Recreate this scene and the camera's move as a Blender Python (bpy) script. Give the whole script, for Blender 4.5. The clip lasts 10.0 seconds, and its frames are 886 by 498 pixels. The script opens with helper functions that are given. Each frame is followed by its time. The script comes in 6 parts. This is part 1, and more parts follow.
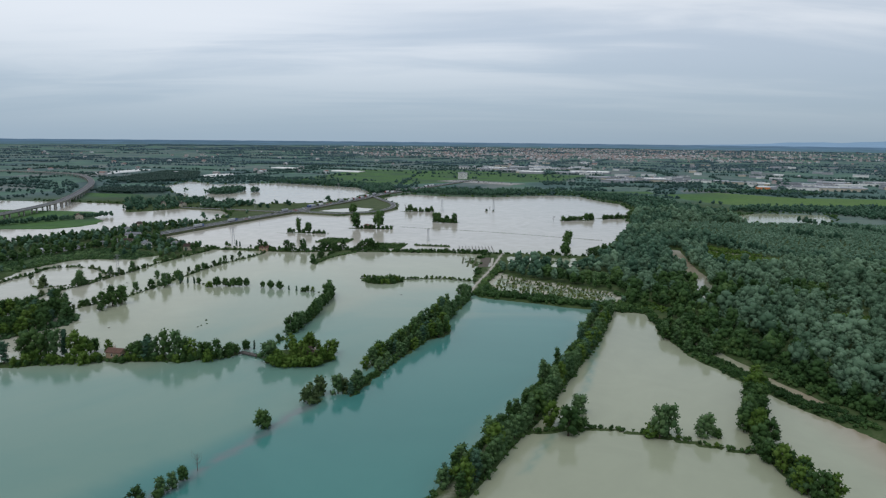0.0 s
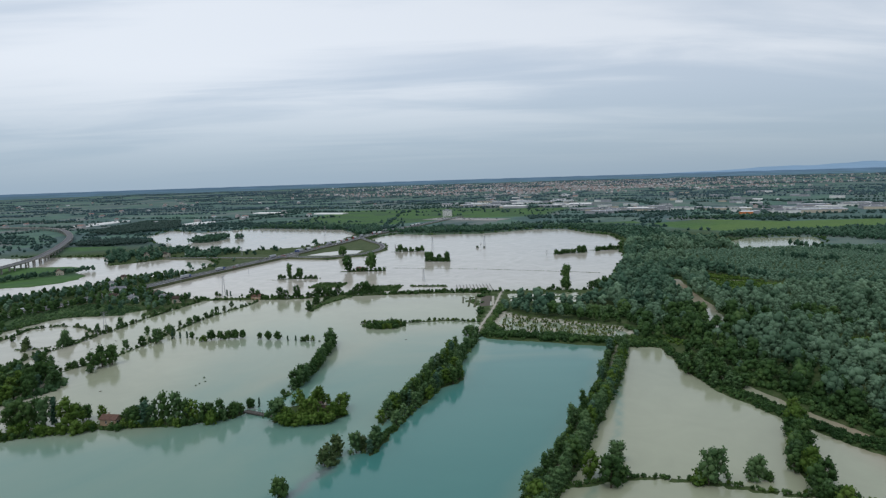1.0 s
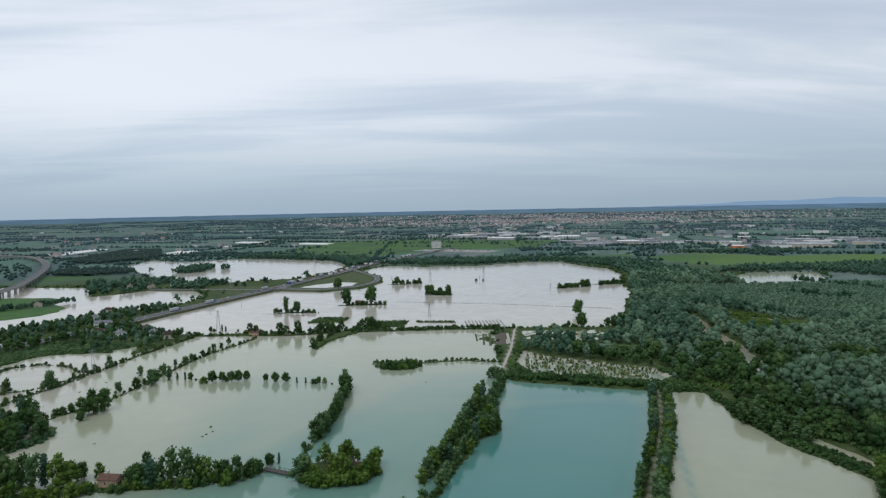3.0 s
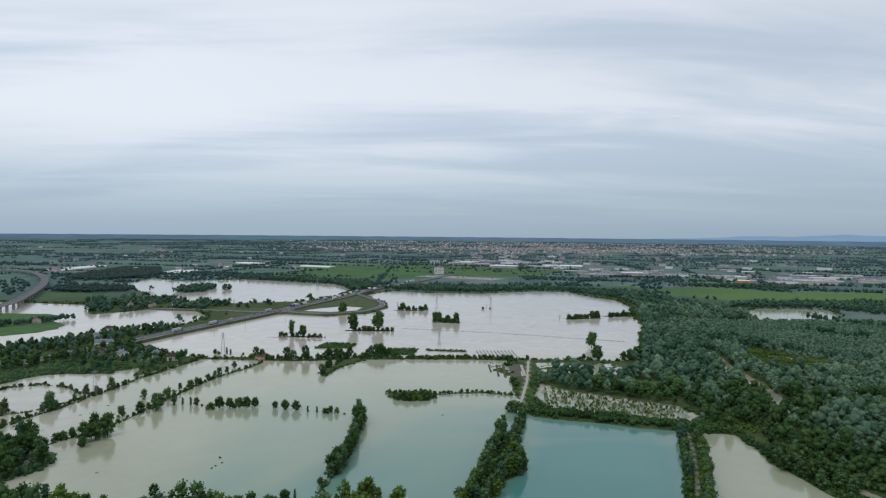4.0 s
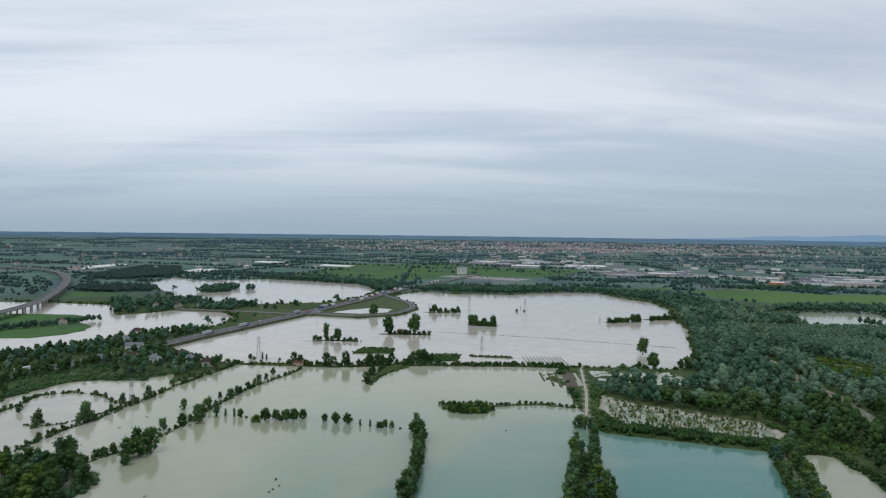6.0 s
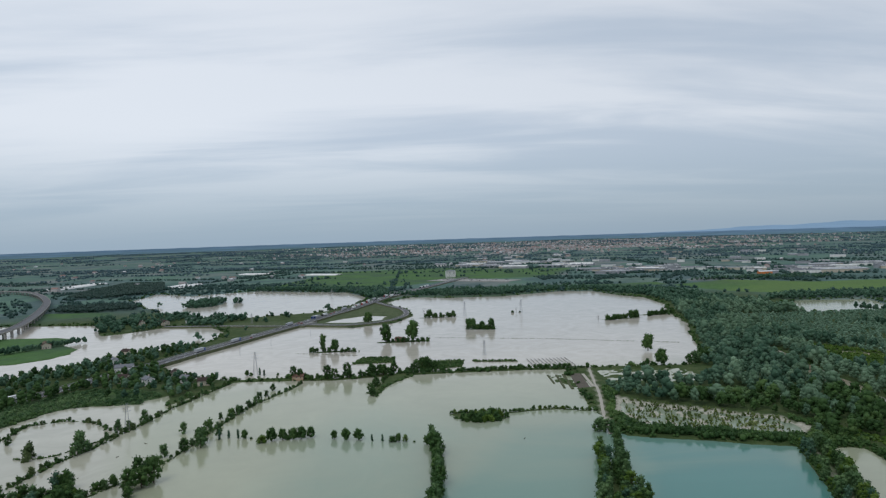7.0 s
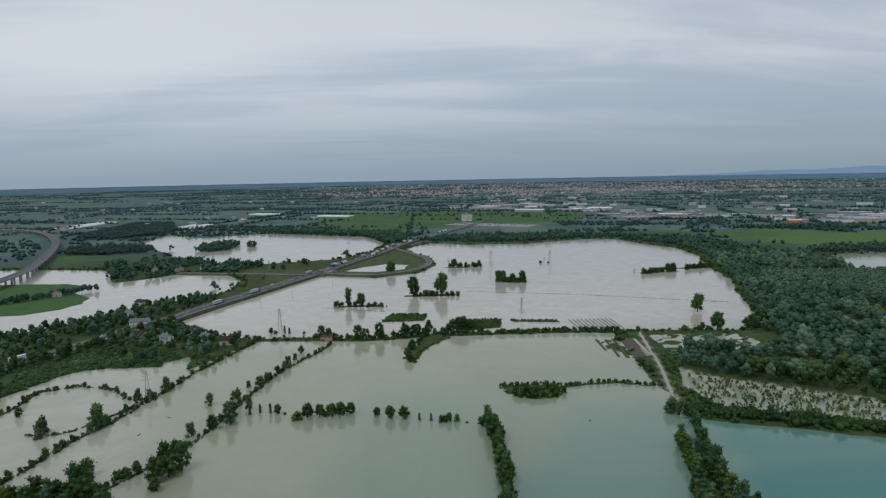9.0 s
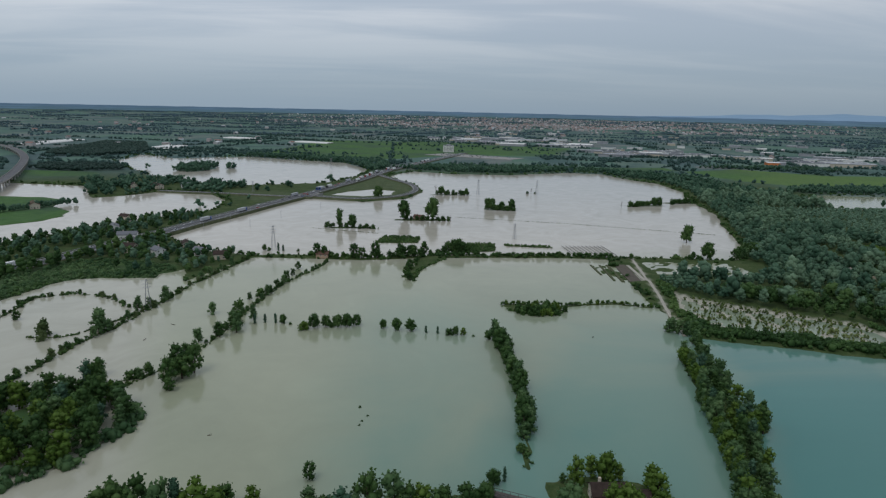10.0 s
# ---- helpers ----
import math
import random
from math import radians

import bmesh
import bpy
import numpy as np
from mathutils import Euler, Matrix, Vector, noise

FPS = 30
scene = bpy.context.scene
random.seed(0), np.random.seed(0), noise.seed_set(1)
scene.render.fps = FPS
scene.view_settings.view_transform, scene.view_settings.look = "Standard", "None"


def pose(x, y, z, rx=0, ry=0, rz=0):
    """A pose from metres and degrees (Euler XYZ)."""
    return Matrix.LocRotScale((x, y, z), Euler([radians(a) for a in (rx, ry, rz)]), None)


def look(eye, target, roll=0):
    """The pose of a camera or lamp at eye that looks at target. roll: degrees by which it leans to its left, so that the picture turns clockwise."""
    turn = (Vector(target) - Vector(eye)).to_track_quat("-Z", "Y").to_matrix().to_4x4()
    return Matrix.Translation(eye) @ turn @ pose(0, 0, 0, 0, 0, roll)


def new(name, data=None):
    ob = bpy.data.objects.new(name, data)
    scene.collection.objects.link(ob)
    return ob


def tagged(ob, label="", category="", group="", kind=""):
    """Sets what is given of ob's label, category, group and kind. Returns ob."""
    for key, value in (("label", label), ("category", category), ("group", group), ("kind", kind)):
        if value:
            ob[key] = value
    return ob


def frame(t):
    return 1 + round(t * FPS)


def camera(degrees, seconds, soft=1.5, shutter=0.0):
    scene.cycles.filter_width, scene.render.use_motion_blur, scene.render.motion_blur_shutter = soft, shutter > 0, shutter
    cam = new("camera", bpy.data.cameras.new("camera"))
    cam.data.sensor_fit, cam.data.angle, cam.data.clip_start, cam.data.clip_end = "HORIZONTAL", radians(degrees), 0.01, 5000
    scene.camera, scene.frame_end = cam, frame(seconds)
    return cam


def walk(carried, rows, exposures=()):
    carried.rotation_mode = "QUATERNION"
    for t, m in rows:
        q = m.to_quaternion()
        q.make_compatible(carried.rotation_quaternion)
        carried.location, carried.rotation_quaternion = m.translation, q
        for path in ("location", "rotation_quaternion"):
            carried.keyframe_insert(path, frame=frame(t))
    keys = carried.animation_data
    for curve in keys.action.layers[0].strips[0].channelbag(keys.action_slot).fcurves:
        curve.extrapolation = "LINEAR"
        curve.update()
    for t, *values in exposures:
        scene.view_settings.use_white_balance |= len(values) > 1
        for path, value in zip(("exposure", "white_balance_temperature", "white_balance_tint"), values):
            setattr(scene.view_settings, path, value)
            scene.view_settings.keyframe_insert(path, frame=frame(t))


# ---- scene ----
cam = camera(69.55, 10.0, soft=1.25)
walk(cam, [
    (0.0, look((0.00, 0.00, 114.97), (1.8, 985.3, -55.8), 0.59)),
    (0.5, look((-7.62, 7.46, 115.18), (6.0, 993.2, -52.8), -0.69)),
    (1.0, look((-15.22, 15.03, 115.22), (15.9, 1008.1, 2.1), -1.80)),
    (1.5, look((-22.60, 22.93, 115.30), (3.8, 1016.5, 5.6), -2.75)),
    (2.0, look((-29.95, 30.88, 115.37), (8.8, 1024.7, 11.4), -1.96)),
    (2.5, look((-37.43, 38.96, 115.59), (15.8, 1034.6, 38.6), -1.94)),
    (3.8, look((-56.28, 57.83, 115.66), (23.8, 1053.8, 75.3), 0.12)),
    (4.0, look((-59.18, 60.73, 115.67), (11.8, 1057.9, 90.5), 0.55)),
    (4.5, look((-66.41, 68.49, 115.97), (-1.9, 1066.1, 91.5), 0.46)),
    (5.0, look((-73.54, 76.38, 116.14), (-2.0, 1073.5, 92.8), 1.13)),
    (5.5, look((-80.87, 84.54, 116.48), (-14.0, 1081.8, 86.0), 1.48)),
    (5.7, look((-83.59, 87.74, 116.43), (-28.6, 1085.8, 87.2), 0.90)),
    (6.8, look((-98.56, 105.33, 116.12), (-30.5, 1102.6, 93.6), -0.62)),
    (7.0, look((-101.28, 108.53, 116.07), (-20.7, 1105.0, 94.6), -1.83)),
    (7.5, look((-108.06, 118.67, 117.24), (-13.9, 1111.6, 44.9), -1.72)),
    (8.0, look((-113.33, 134.74, 122.22), (-3.6, 1124.1, 27.0), -0.96)),
    (8.5, look((-116.82, 150.98, 126.94), (-20.8, 1139.4, 9.5), -0.60)),
    (9.0, look((-123.83, 156.46, 125.46), (-55.9, 1147.4, 9.3), -1.10)),
    (9.5, look((-136.51, 152.17, 115.96), (-42.7, 1132.6, -57.2), -0.15)),
    (10.0, look((-143.85, 159.06, 114.62), (-33.1, 1129.1, -101.6), 1.26)),
], exposures=[(0.0, 0.22), (2.5, 0.28), (4.5, 0.24), (7.0, 0.16), (7.5, 0.0), (8.5, -0.07), (10.0, -0.09)])

# ---------------------------------------------------------------- world and sun
SUN_ELEV, SUN_AZ = radians(52), radians(215)
world = bpy.data.worlds.new("overcast_sky")
scene.world = world
world.use_nodes = True
wt = world.node_tree
wt.nodes.clear()


def wn(kind, **kw):
    n = wt.nodes.new(kind)
    for k, v in kw.items():
        n.inputs[k].default_value = v
    return n


def wmath(op, a, b=None, c=None):
    n = wt.nodes.new("ShaderNodeMath")
    n.operation = op
    for i, v in enumerate((a, b, c)):
        if v is None:
            continue
        if isinstance(v, (int, float)):
            n.inputs[i].default_value = v
        else:
            wt.links.new(v, n.inputs[i])
    return n.outputs[0]


def wmix(fac, a, b):
    n = wt.nodes.new("ShaderNodeMix")
    n.data_type = "RGBA"
    for sock, v in ((n.inputs[0], fac), (n.inputs[6], a), (n.inputs[7], b)):
        if isinstance(v, (int, float, tuple)):
            sock.default_value = v
        else:
            wt.links.new(v, sock)
    return n.outputs[2]


sky = wt.nodes.new("ShaderNodeTexSky")
sky.sky_type = "NISHITA"
sky.sun_disc = False
sky.sun_elevation, sky.sun_rotation = SUN_ELEV, SUN_AZ
co = wt.nodes.new("ShaderNodeTexCoord")
sep = wt.nodes.new("ShaderNodeSeparateXYZ")
wt.links.new(co.outputs["Generated"], sep.inputs[0])
up = wmath("ADD", wmath("MAXIMUM", sep.outputs[2], 0.0), 0.10)
flat = wt.nodes.new("ShaderNodeCombineXYZ")
wt.links.new(wmath("DIVIDE", sep.outputs[0], up), flat.inputs[0])
wt.links.new(wmath("DIVIDE", sep.outputs[1], up), flat.inputs[1])


def cloud(scale, stretch, turn, detail, rough, shift):
    mp = wt.nodes.new("ShaderNodeMapping")
    mp.inputs["Scale"].default_value = (scale * stretch, scale, 1)
    mp.inputs["Rotation"].default_value = (0, 0, radians(turn))
    mp.inputs["Location"].default_value = (shift, shift * 0.7, 0)
    wt.links.new(flat.outputs[0], mp.inputs["Vector"])
    nz = wn("ShaderNodeTexNoise", Scale=1.0, Detail=detail, Roughness=rough, Distortion=0.5)
    wt.links.new(mp.outputs[0], nz.inputs["Vector"])
    return nz.outputs[0]


def wrange(v, lo, hi):
    n = wt.nodes.new("ShaderNodeMapRange")
    n.interpolation_type = "SMOOTHSTEP"
    n.inputs[1].default_value, n.inputs[2].default_value = lo, hi
    wt.links.new(v, n.inputs[0])
    return n.outputs[0]


broad = cloud(0.42, 0.42, -10, 3, 0.5, 5.6)
fine = cloud(1.35, 0.30, 8, 6, 0.56, 7.7)
mixn = wmath("ADD", wmath("MULTIPLY", broad, 0.52), wmath("MULTIPLY", fine, 0.48))
body = wmix(wrange(mixn, 0.40, 0.60), (0.475, 0.55, 0.65, 1), (0.69, 0.735, 0.80, 1))
veil = wmix(wrange(sep.outputs[2], -0.01, 0.17), (0.29, 0.385, 0.485, 1), body)
blue = wt.nodes.new("ShaderNodeVectorMath")
blue.operation = "SCALE"
blue.inputs[3].default_value = 0.10
wt.links.new(sky.outputs[0], blue.inputs[0])
total = wmix(0.10, veil, blue.outputs[0])
side = wt.nodes.new("ShaderNodeVectorMath")
side.operation = "SCALE"
wt.links.new(total, side.inputs[0])
wt.links.new(wmath("SUBTRACT", 1.01, wmath("MULTIPLY", wrange(sep.outputs[0], -0.45, 0.75), 0.11)), side.inputs[3])
total = side.outputs[0]
bg = wn("ShaderNodeBackground", Strength=1.0)
wt.links.new(total, bg.inputs[0])
wout = wt.nodes.new("ShaderNodeOutputWorld")
wt.links.new(bg.outputs[0], wout.inputs[0])

sun_data = bpy.data.lights.new("sun", "SUN")
sun_data.energy, sun_data.angle, sun_data.color = 0.7, radians(25), (1.0, 0.96, 0.9)
sun = new("sun", sun_data)
sun.matrix_world = look((-120, -150, 300), (0, 0, 0))


# ---------------------------------------------------------------- materials
class Mat:
    """A small helper to write node materials in short."""

    def __init__(self, name, rough=0.8, spec=0.3, metal=0.0):
        self.m = bpy.data.materials.new(name)
        self.m.use_nodes = True
        self.t = self.m.node_tree
        self.b = self.t.nodes["Principled BSDF"]
        self.b.inputs["Roughness"].default_value = rough
        self.b.inputs["Specular IOR Level"].default_value = spec
        self.b.inputs["Metallic"].default_value = metal

    def node(self, kind, **kw):
        n = self.t.nodes.new(kind)
        for k, v in kw.items():
            n.inputs[k].default_value = v
        return n

    def link(self, a, b):
        self.t.links.new(a, b)

    def pos(self):
        return self.node("ShaderNodeNewGeometry").outputs["Position"]

    def attr(self, name):
        n = self.node("ShaderNodeAttribute")
        n.attribute_name = name
        return n

    def noise(self, vec, scale, detail=4, rough=0.55, distort=0.0):
        n = self.node("ShaderNodeTexNoise", Scale=scale, Detail=detail, Roughness=rough, Distortion=distort)
        self.link(vec, n.inputs["Vector"])
        return n.outputs[0]

    def ramp(self, fac, *stops):
        n = self.t.nodes.new("ShaderNodeValToRGB")
        e = n.color_ramp.elements
        while len(e) < len(stops):
            e.new(0.5)
        for el, (p, c) in zip(e, stops):
            el.position, el.color = p, (*c, 1) if len(c) == 3 else c
        self.link(fac, n.inputs[0])
        return n.outputs[0]

    def math(self, op, a, b=None, clamp=False):
        n = self.t.nodes.new("ShaderNodeMath")
        n.operation, n.use_clamp = op, clamp
        for i, v in enumerate((a, b)):
            if v is None:
                continue
            if isinstance(v, (int, float)):
                n.inputs[i].default_value = v
            else:
                self.link(v, n.inputs[i])
        return n.outputs[0]

    def span(self, v, lo, hi, a=0.0, b=1.0):
        n = self.node("ShaderNodeMapRange")
        n.interpolation_type = "SMOOTHSTEP"
        for i, q in enumerate((lo, hi, a, b)):
            n.inputs[i + 1].default_value = q
        self.link(v, n.inputs[0])
        return n.outputs[0]

    def mix(self, fac, a, b, how="MIX"):
        n = self.t.nodes.new("ShaderNodeMix")
        n.data_type, n.blend_type = "RGBA", how
        for sock, v in ((n.inputs[0], fac), (n.inputs[6], a), (n.inputs[7], b)):
            if isinstance(v, tuple):
                sock.default_value = (*v, 1) if len(v) == 3 else v
            elif isinstance(v, (int, float)):
                sock.default_value = v
            else:
                self.link(v, sock)
        return n.outputs[2]

    def colour(self, sock):
        self.link(sock, self.b.inputs["Base Color"])
        return self

    def bump(self, height, strength, distance):
        n = self.node("ShaderNodeBump", Strength=strength, Distance=distance)
        self.link(height, n.inputs["Height"])
        self.link(n.outputs[0], self.b.inputs["Normal"])
        return self


def plain(name, c, rough=0.7, spec=0.3, metal=0.0, vary=0.25, scale=0.6):
    """Paint, plaster or metal with two scales of wear."""
    a = Mat(name, rough, spec, metal)
    n = a.noise(a.pos(), scale, 6)
    m = a.noise(a.pos(), scale * 9, 3)
    f = a.math("ADD", a.math("MULTIPLY", n, 0.65), a.math("MULTIPLY", m, 0.35))
    lo, hi = tuple(v * (1 - vary) for v in c), tuple(min(1, v * (1 + vary)) for v in c)
    a.colour(a.ramp(f, (0.3, lo), (0.7, hi)))
    return a.m


def foliage(name, dark, mid, light, glow=0.35):
    """Leaves: colour varies from clump to clump and from tree to tree."""
    a = Mat(name, 0.62, 0.22)
    g = a.node("ShaderNodeNewGeometry")
    o = a.node("ShaderNodeObjectInfo")
    tint = a.attr("tint").outputs["Fac"]
    n = a.noise(g.outputs["Position"], 0.35, 3)
    f = a.math("ADD", a.math("MULTIPLY", g.outputs["Random Per Island"], 0.26), a.math("MULTIPLY", n, 0.66))
    f = a.math("ADD", f, a.math("MULTIPLY", a.math("SUBTRACT", o.outputs["Random"], 0.5), 0.30))
    f = a.math("ADD", f, a.math("MULTIPLY", tint, 0.55), clamp=True)
    c = a.ramp(f, (0.15, dark), (0.5, mid), (0.9, light))
    a.colour(c)
    tr = a.node("ShaderNodeBsdfTranslucent")
    a.link(c, tr.inputs[0])
    mx = a.node("ShaderNodeMixShader", Fac=glow)
    out = a.t.nodes["Material Output"]
    a.link(a.b.outputs[0], mx.inputs[1])
    a.link(tr.outputs[0], mx.inputs[2])
    a.link(mx.outputs[0], out.inputs[0])
    return a.m


M_OAK = foliage("broadleaf_leaves", (0.034, 0.084, 0.024), (0.077, 0.158, 0.046), (0.158, 0.254, 0.079), 0.45)
M_LIME = foliage("young_green_leaves", (0.064, 0.136, 0.023), (0.136, 0.230, 0.041), (0.236, 0.339, 0.086), 0.45)
M_WILLOW = foliage("willow_leaves", (0.108, 0.200, 0.114), (0.198, 0.315, 0.195), (0.293, 0.429, 0.278), 0.45)
# Hedge, far and horizon leaves carry distance haze in their colours.
M_HEDGE = foliage("hazed_hedge_leaves", (0.042, 0.092, 0.082), (0.064, 0.128, 0.110), (0.095, 0.164, 0.136))
M_DARK = foliage("dark_wood_leaves", (0.039, 0.099, 0.058), (0.087, 0.175, 0.106), (0.154, 0.256, 0.158))
M_FAR = foliage("hazed_far_leaves", (0.070, 0.128, 0.145), (0.098, 0.165, 0.182), (0.130, 0.200, 0.212))
M_POPLAR = foliage("poplar_plantation_leaves", (0.032, 0.066, 0.052), (0.045, 0.088, 0.070), (0.065, 0.112, 0.088))
M_HORIZON = foliage("hazed_horizon_leaves", (0.080, 0.142, 0.182), (0.100, 0.166, 0.208), (0.128, 0.196, 0.232))
M_YOUNG = foliage("plantation_leaves", (0.114, 0.210, 0.132), (0.164, 0.273, 0.178), (0.225, 0.341, 0.231))
M_DRY = foliage("olive_reed_leaves", (0.062, 0.106, 0.037), (0.125, 0.181, 0.069), (0.225, 0.281, 0.125))
M_BANK = foliage("bankside_leaves", (0.062, 0.135, 0.054), (0.132, 0.232, 0.092), (0.243, 0.358, 0.155), 0.45)
M_NURSERY = foliage("nursery_leaves", (0.075, 0.120, 0.030), (0.15, 0.205, 0.060), (0.27, 0.32, 0.12))
M_BARK = plain("bark", (0.075, 0.06, 0.045), 0.9, 0.1, vary=0.4, scale=2.0)
M_DEAD = plain("bare_grey_wood", (0.16, 0.14, 0.12), 0.9, 0.1, vary=0.3, scale=2.0)


def ground_material():
    a = Mat("fields_and_banks", 0.95, 0.1)
    plan = a.attr("plan").outputs["Vector"]
    # the wide patchwork of fields
    vor = a.node("ShaderNodeTexVoronoi", Scale=1.0, Randomness=0.8)
    vor.distance = "CHEBYCHEV"
    mp = a.node("ShaderNodeMapping")
    mp.inputs["Rotation"].default_value = (0, 0, radians(24))
    mp.inputs["Scale"].default_value = (8.0, 4.4, 1)
    a.link(plan, mp.inputs[0])
    a.link(mp.outputs[0], vor.inputs["Vector"])
    cell = a.node("ShaderNodeSeparateColor")
    a.link(vor.outputs["Color"], cell.inputs[0])
    fields = a.ramp(cell.outputs[0], (0.0, (0.075, 0.138, 0.105)), (0.2, (0.095, 0.190, 0.095)), (0.36, (0.080, 0.160, 0.088)),
                    (0.5, (0.062, 0.110, 0.098)), (0.66, (0.145, 0.185, 0.125)), (0.8, (0.085, 0.172, 0.098)), (0.93, (0.185, 0.190, 0.160)))
    # Even blue-grey mixed in: aerial haze painted into the field colours.
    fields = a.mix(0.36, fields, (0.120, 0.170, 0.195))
    big = a.noise(plan, 9.0, 8, 0.65)
    fields = a.mix(a.span(big, 0.44, 0.64, 0.0, 0.8), fields, (0.06, 0.106, 0.102))
    # grass and weeds on the near banks
    n1 = a.noise(a.pos(), 0.09, 5)
    n2 = a.noise(a.pos(), 0.8, 6)
    g = a.math("ADD", a.math("MULTIPLY", n1, 0.6), a.math("MULTIPLY", n2, 0.4))
    grass = a.ramp(g, (0.3, (0.03, 0.05, 0.018)), (0.5, (0.055, 0.085, 0.03)), (0.62, (0.085, 0.105, 0.045)), (0.78, (0.15, 0.14, 0.09)))
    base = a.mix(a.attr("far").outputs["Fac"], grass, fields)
    base = a.mix(a.attr("green").outputs["Fac"], base, a.mix(a.span(big, 0.40, 0.62), a.ramp(n1, (0.3, (0.055, 0.122, 0.036)), (0.7, (0.090, 0.172, 0.056))), (0.060, 0.110, 0.058)))
    base = a.mix(a.attr("crop").outputs["Fac"], base, a.ramp(n1, (0.3, (0.095, 0.165, 0.048)), (0.7, (0.130, 0.200, 0.060))))
    base = a.mix(a.attr("soil").outputs["Fac"], base, a.ramp(n2, (0.3, (0.28, 0.265, 0.20)), (0.7, (0.52, 0.50, 0.42))))
    a.colour(base)
    a.bump(n2, 0.6, 0.5)
    return a.m


def water_material():
    a = Mat("silty_flood_water", 0.12, 0.5)
    a.b.inputs["IOR"].default_value = 1.33
    p = a.pos()
    warp = a.noise(p, 0.006, 5, 0.6, 1.2)
    streak = a.noise(p, 0.03, 4, 0.6, 2.0)
    given = a.attr("clear").outputs["Fac"]
    clear = a.math("ADD", given, a.math("MULTIPLY", a.math("MULTIPLY", a.math("SUBTRACT", warp, 0.5), 1.2), given))
    silt = a.ramp(a.math("ADD", a.math("MULTIPLY", warp, 0.7), a.math("MULTIPLY", streak, 0.3)),
                  (0.3, (0.292, 0.310, 0.216)), (0.7, (0.370, 0.384, 0.268)))
    mud = a.ramp(streak, (0.3, (0.30, 0.245, 0.17)), (0.7, (0.36, 0.30, 0.215)))
    silt = a.mix(a.attr("pale").outputs["Fac"], silt, a.ramp(streak, (0.3, (0.43, 0.40, 0.335)), (0.7, (0.53, 0.49, 0.42))))
    silt = a.mix(a.attr("mud").outputs["Fac"], silt, mud)
    teal = a.ramp(warp, (0.3, (0.048, 0.178, 0.162)), (0.7, (0.07, 0.222, 0.194)))
    mid = a.mix(a.span(clear, 0.05, 0.6), silt, (0.155, 0.262, 0.207))
    c = a.mix(a.span(clear, 0.55, 0.95), mid, teal)
    c = a.mix(a.attr("shoal").outputs["Fac"], c, (0.150, 0.172, 0.172))
    a.colour(c)
    r1 = a.noise(p, 0.55, 5, 0.6)
    r2 = a.noise(p, 0.05, 3, 0.5)
    rip = a.math("MULTIPLY", r1, a.span(r2, 0.3, 0.7, 0.4, 1.0))
    a.bump(rip, 0.065, 0.35)
    return a.m


M_GROUND = ground_material()
M_WATER = water_material()
M_ASPHALT = plain("worn_asphalt", (0.13, 0.13, 0.135), 0.85, 0.2, vary=0.25, scale=0.15)
M_CONCRETE = plain("weathered_concrete", (0.30, 0.29, 0.27), 0.85, 0.2, vary=0.3, scale=0.3)
M_LINE = plain("road_paint", (0.75, 0.75, 0.72), 0.6)
M_STEEL = plain("galvanised_steel", (0.32, 0.33, 0.34), 0.5, 0.5, 0.6, scale=1.5)
M_VERGE = plain("verge_grass", (0.09, 0.10, 0.055), 0.95, 0.1, vary=0.5, scale=0.25)
M_TRACK = plain("wet_gravel_track", (0.40, 0.37, 0.31), 0.8, 0.3, vary=0.3, scale=0.7)
M_ROOF = plain("clay_tile_roof", (0.13, 0.075, 0.056), 0.85, 0.2, vary=0.4, scale=0.8)
M_ROOF2 = plain("brown_tile_roof", (0.052, 0.036, 0.03), 0.85, 0.2, vary=0.4, scale=0.8)
M_PINK = plain("faded_pink_render", (0.42, 0.30, 0.21), 0.85, 0.2, vary=0.25, scale=0.5)
M_WALL = plain("rendered_wall", (0.52, 0.46, 0.37), 0.85, 0.2, vary=0.2, scale=0.5)
M_WHITE = plain("white_wall", (0.74, 0.73, 0.70), 0.7, 0.3, vary=0.12, scale=0.2)
M_GREY = plain("grey_sheet_roof", (0.33, 0.34, 0.36), 0.6, 0.4, vary=0.2, scale=0.08)
M_GLASS = plain("dark_window_glass", (0.03, 0.035, 0.04), 0.08, 0.6, vary=0.1)
M_WOOD = plain("weathered_planks", (0.11, 0.10, 0.09), 0.85, 0.2, vary=0.4, scale=1.2)
M_ORANGE = plain("rust_orange_wall", (0.62, 0.20, 0.07), 0.7, 0.3, vary=0.2, scale=0.1)


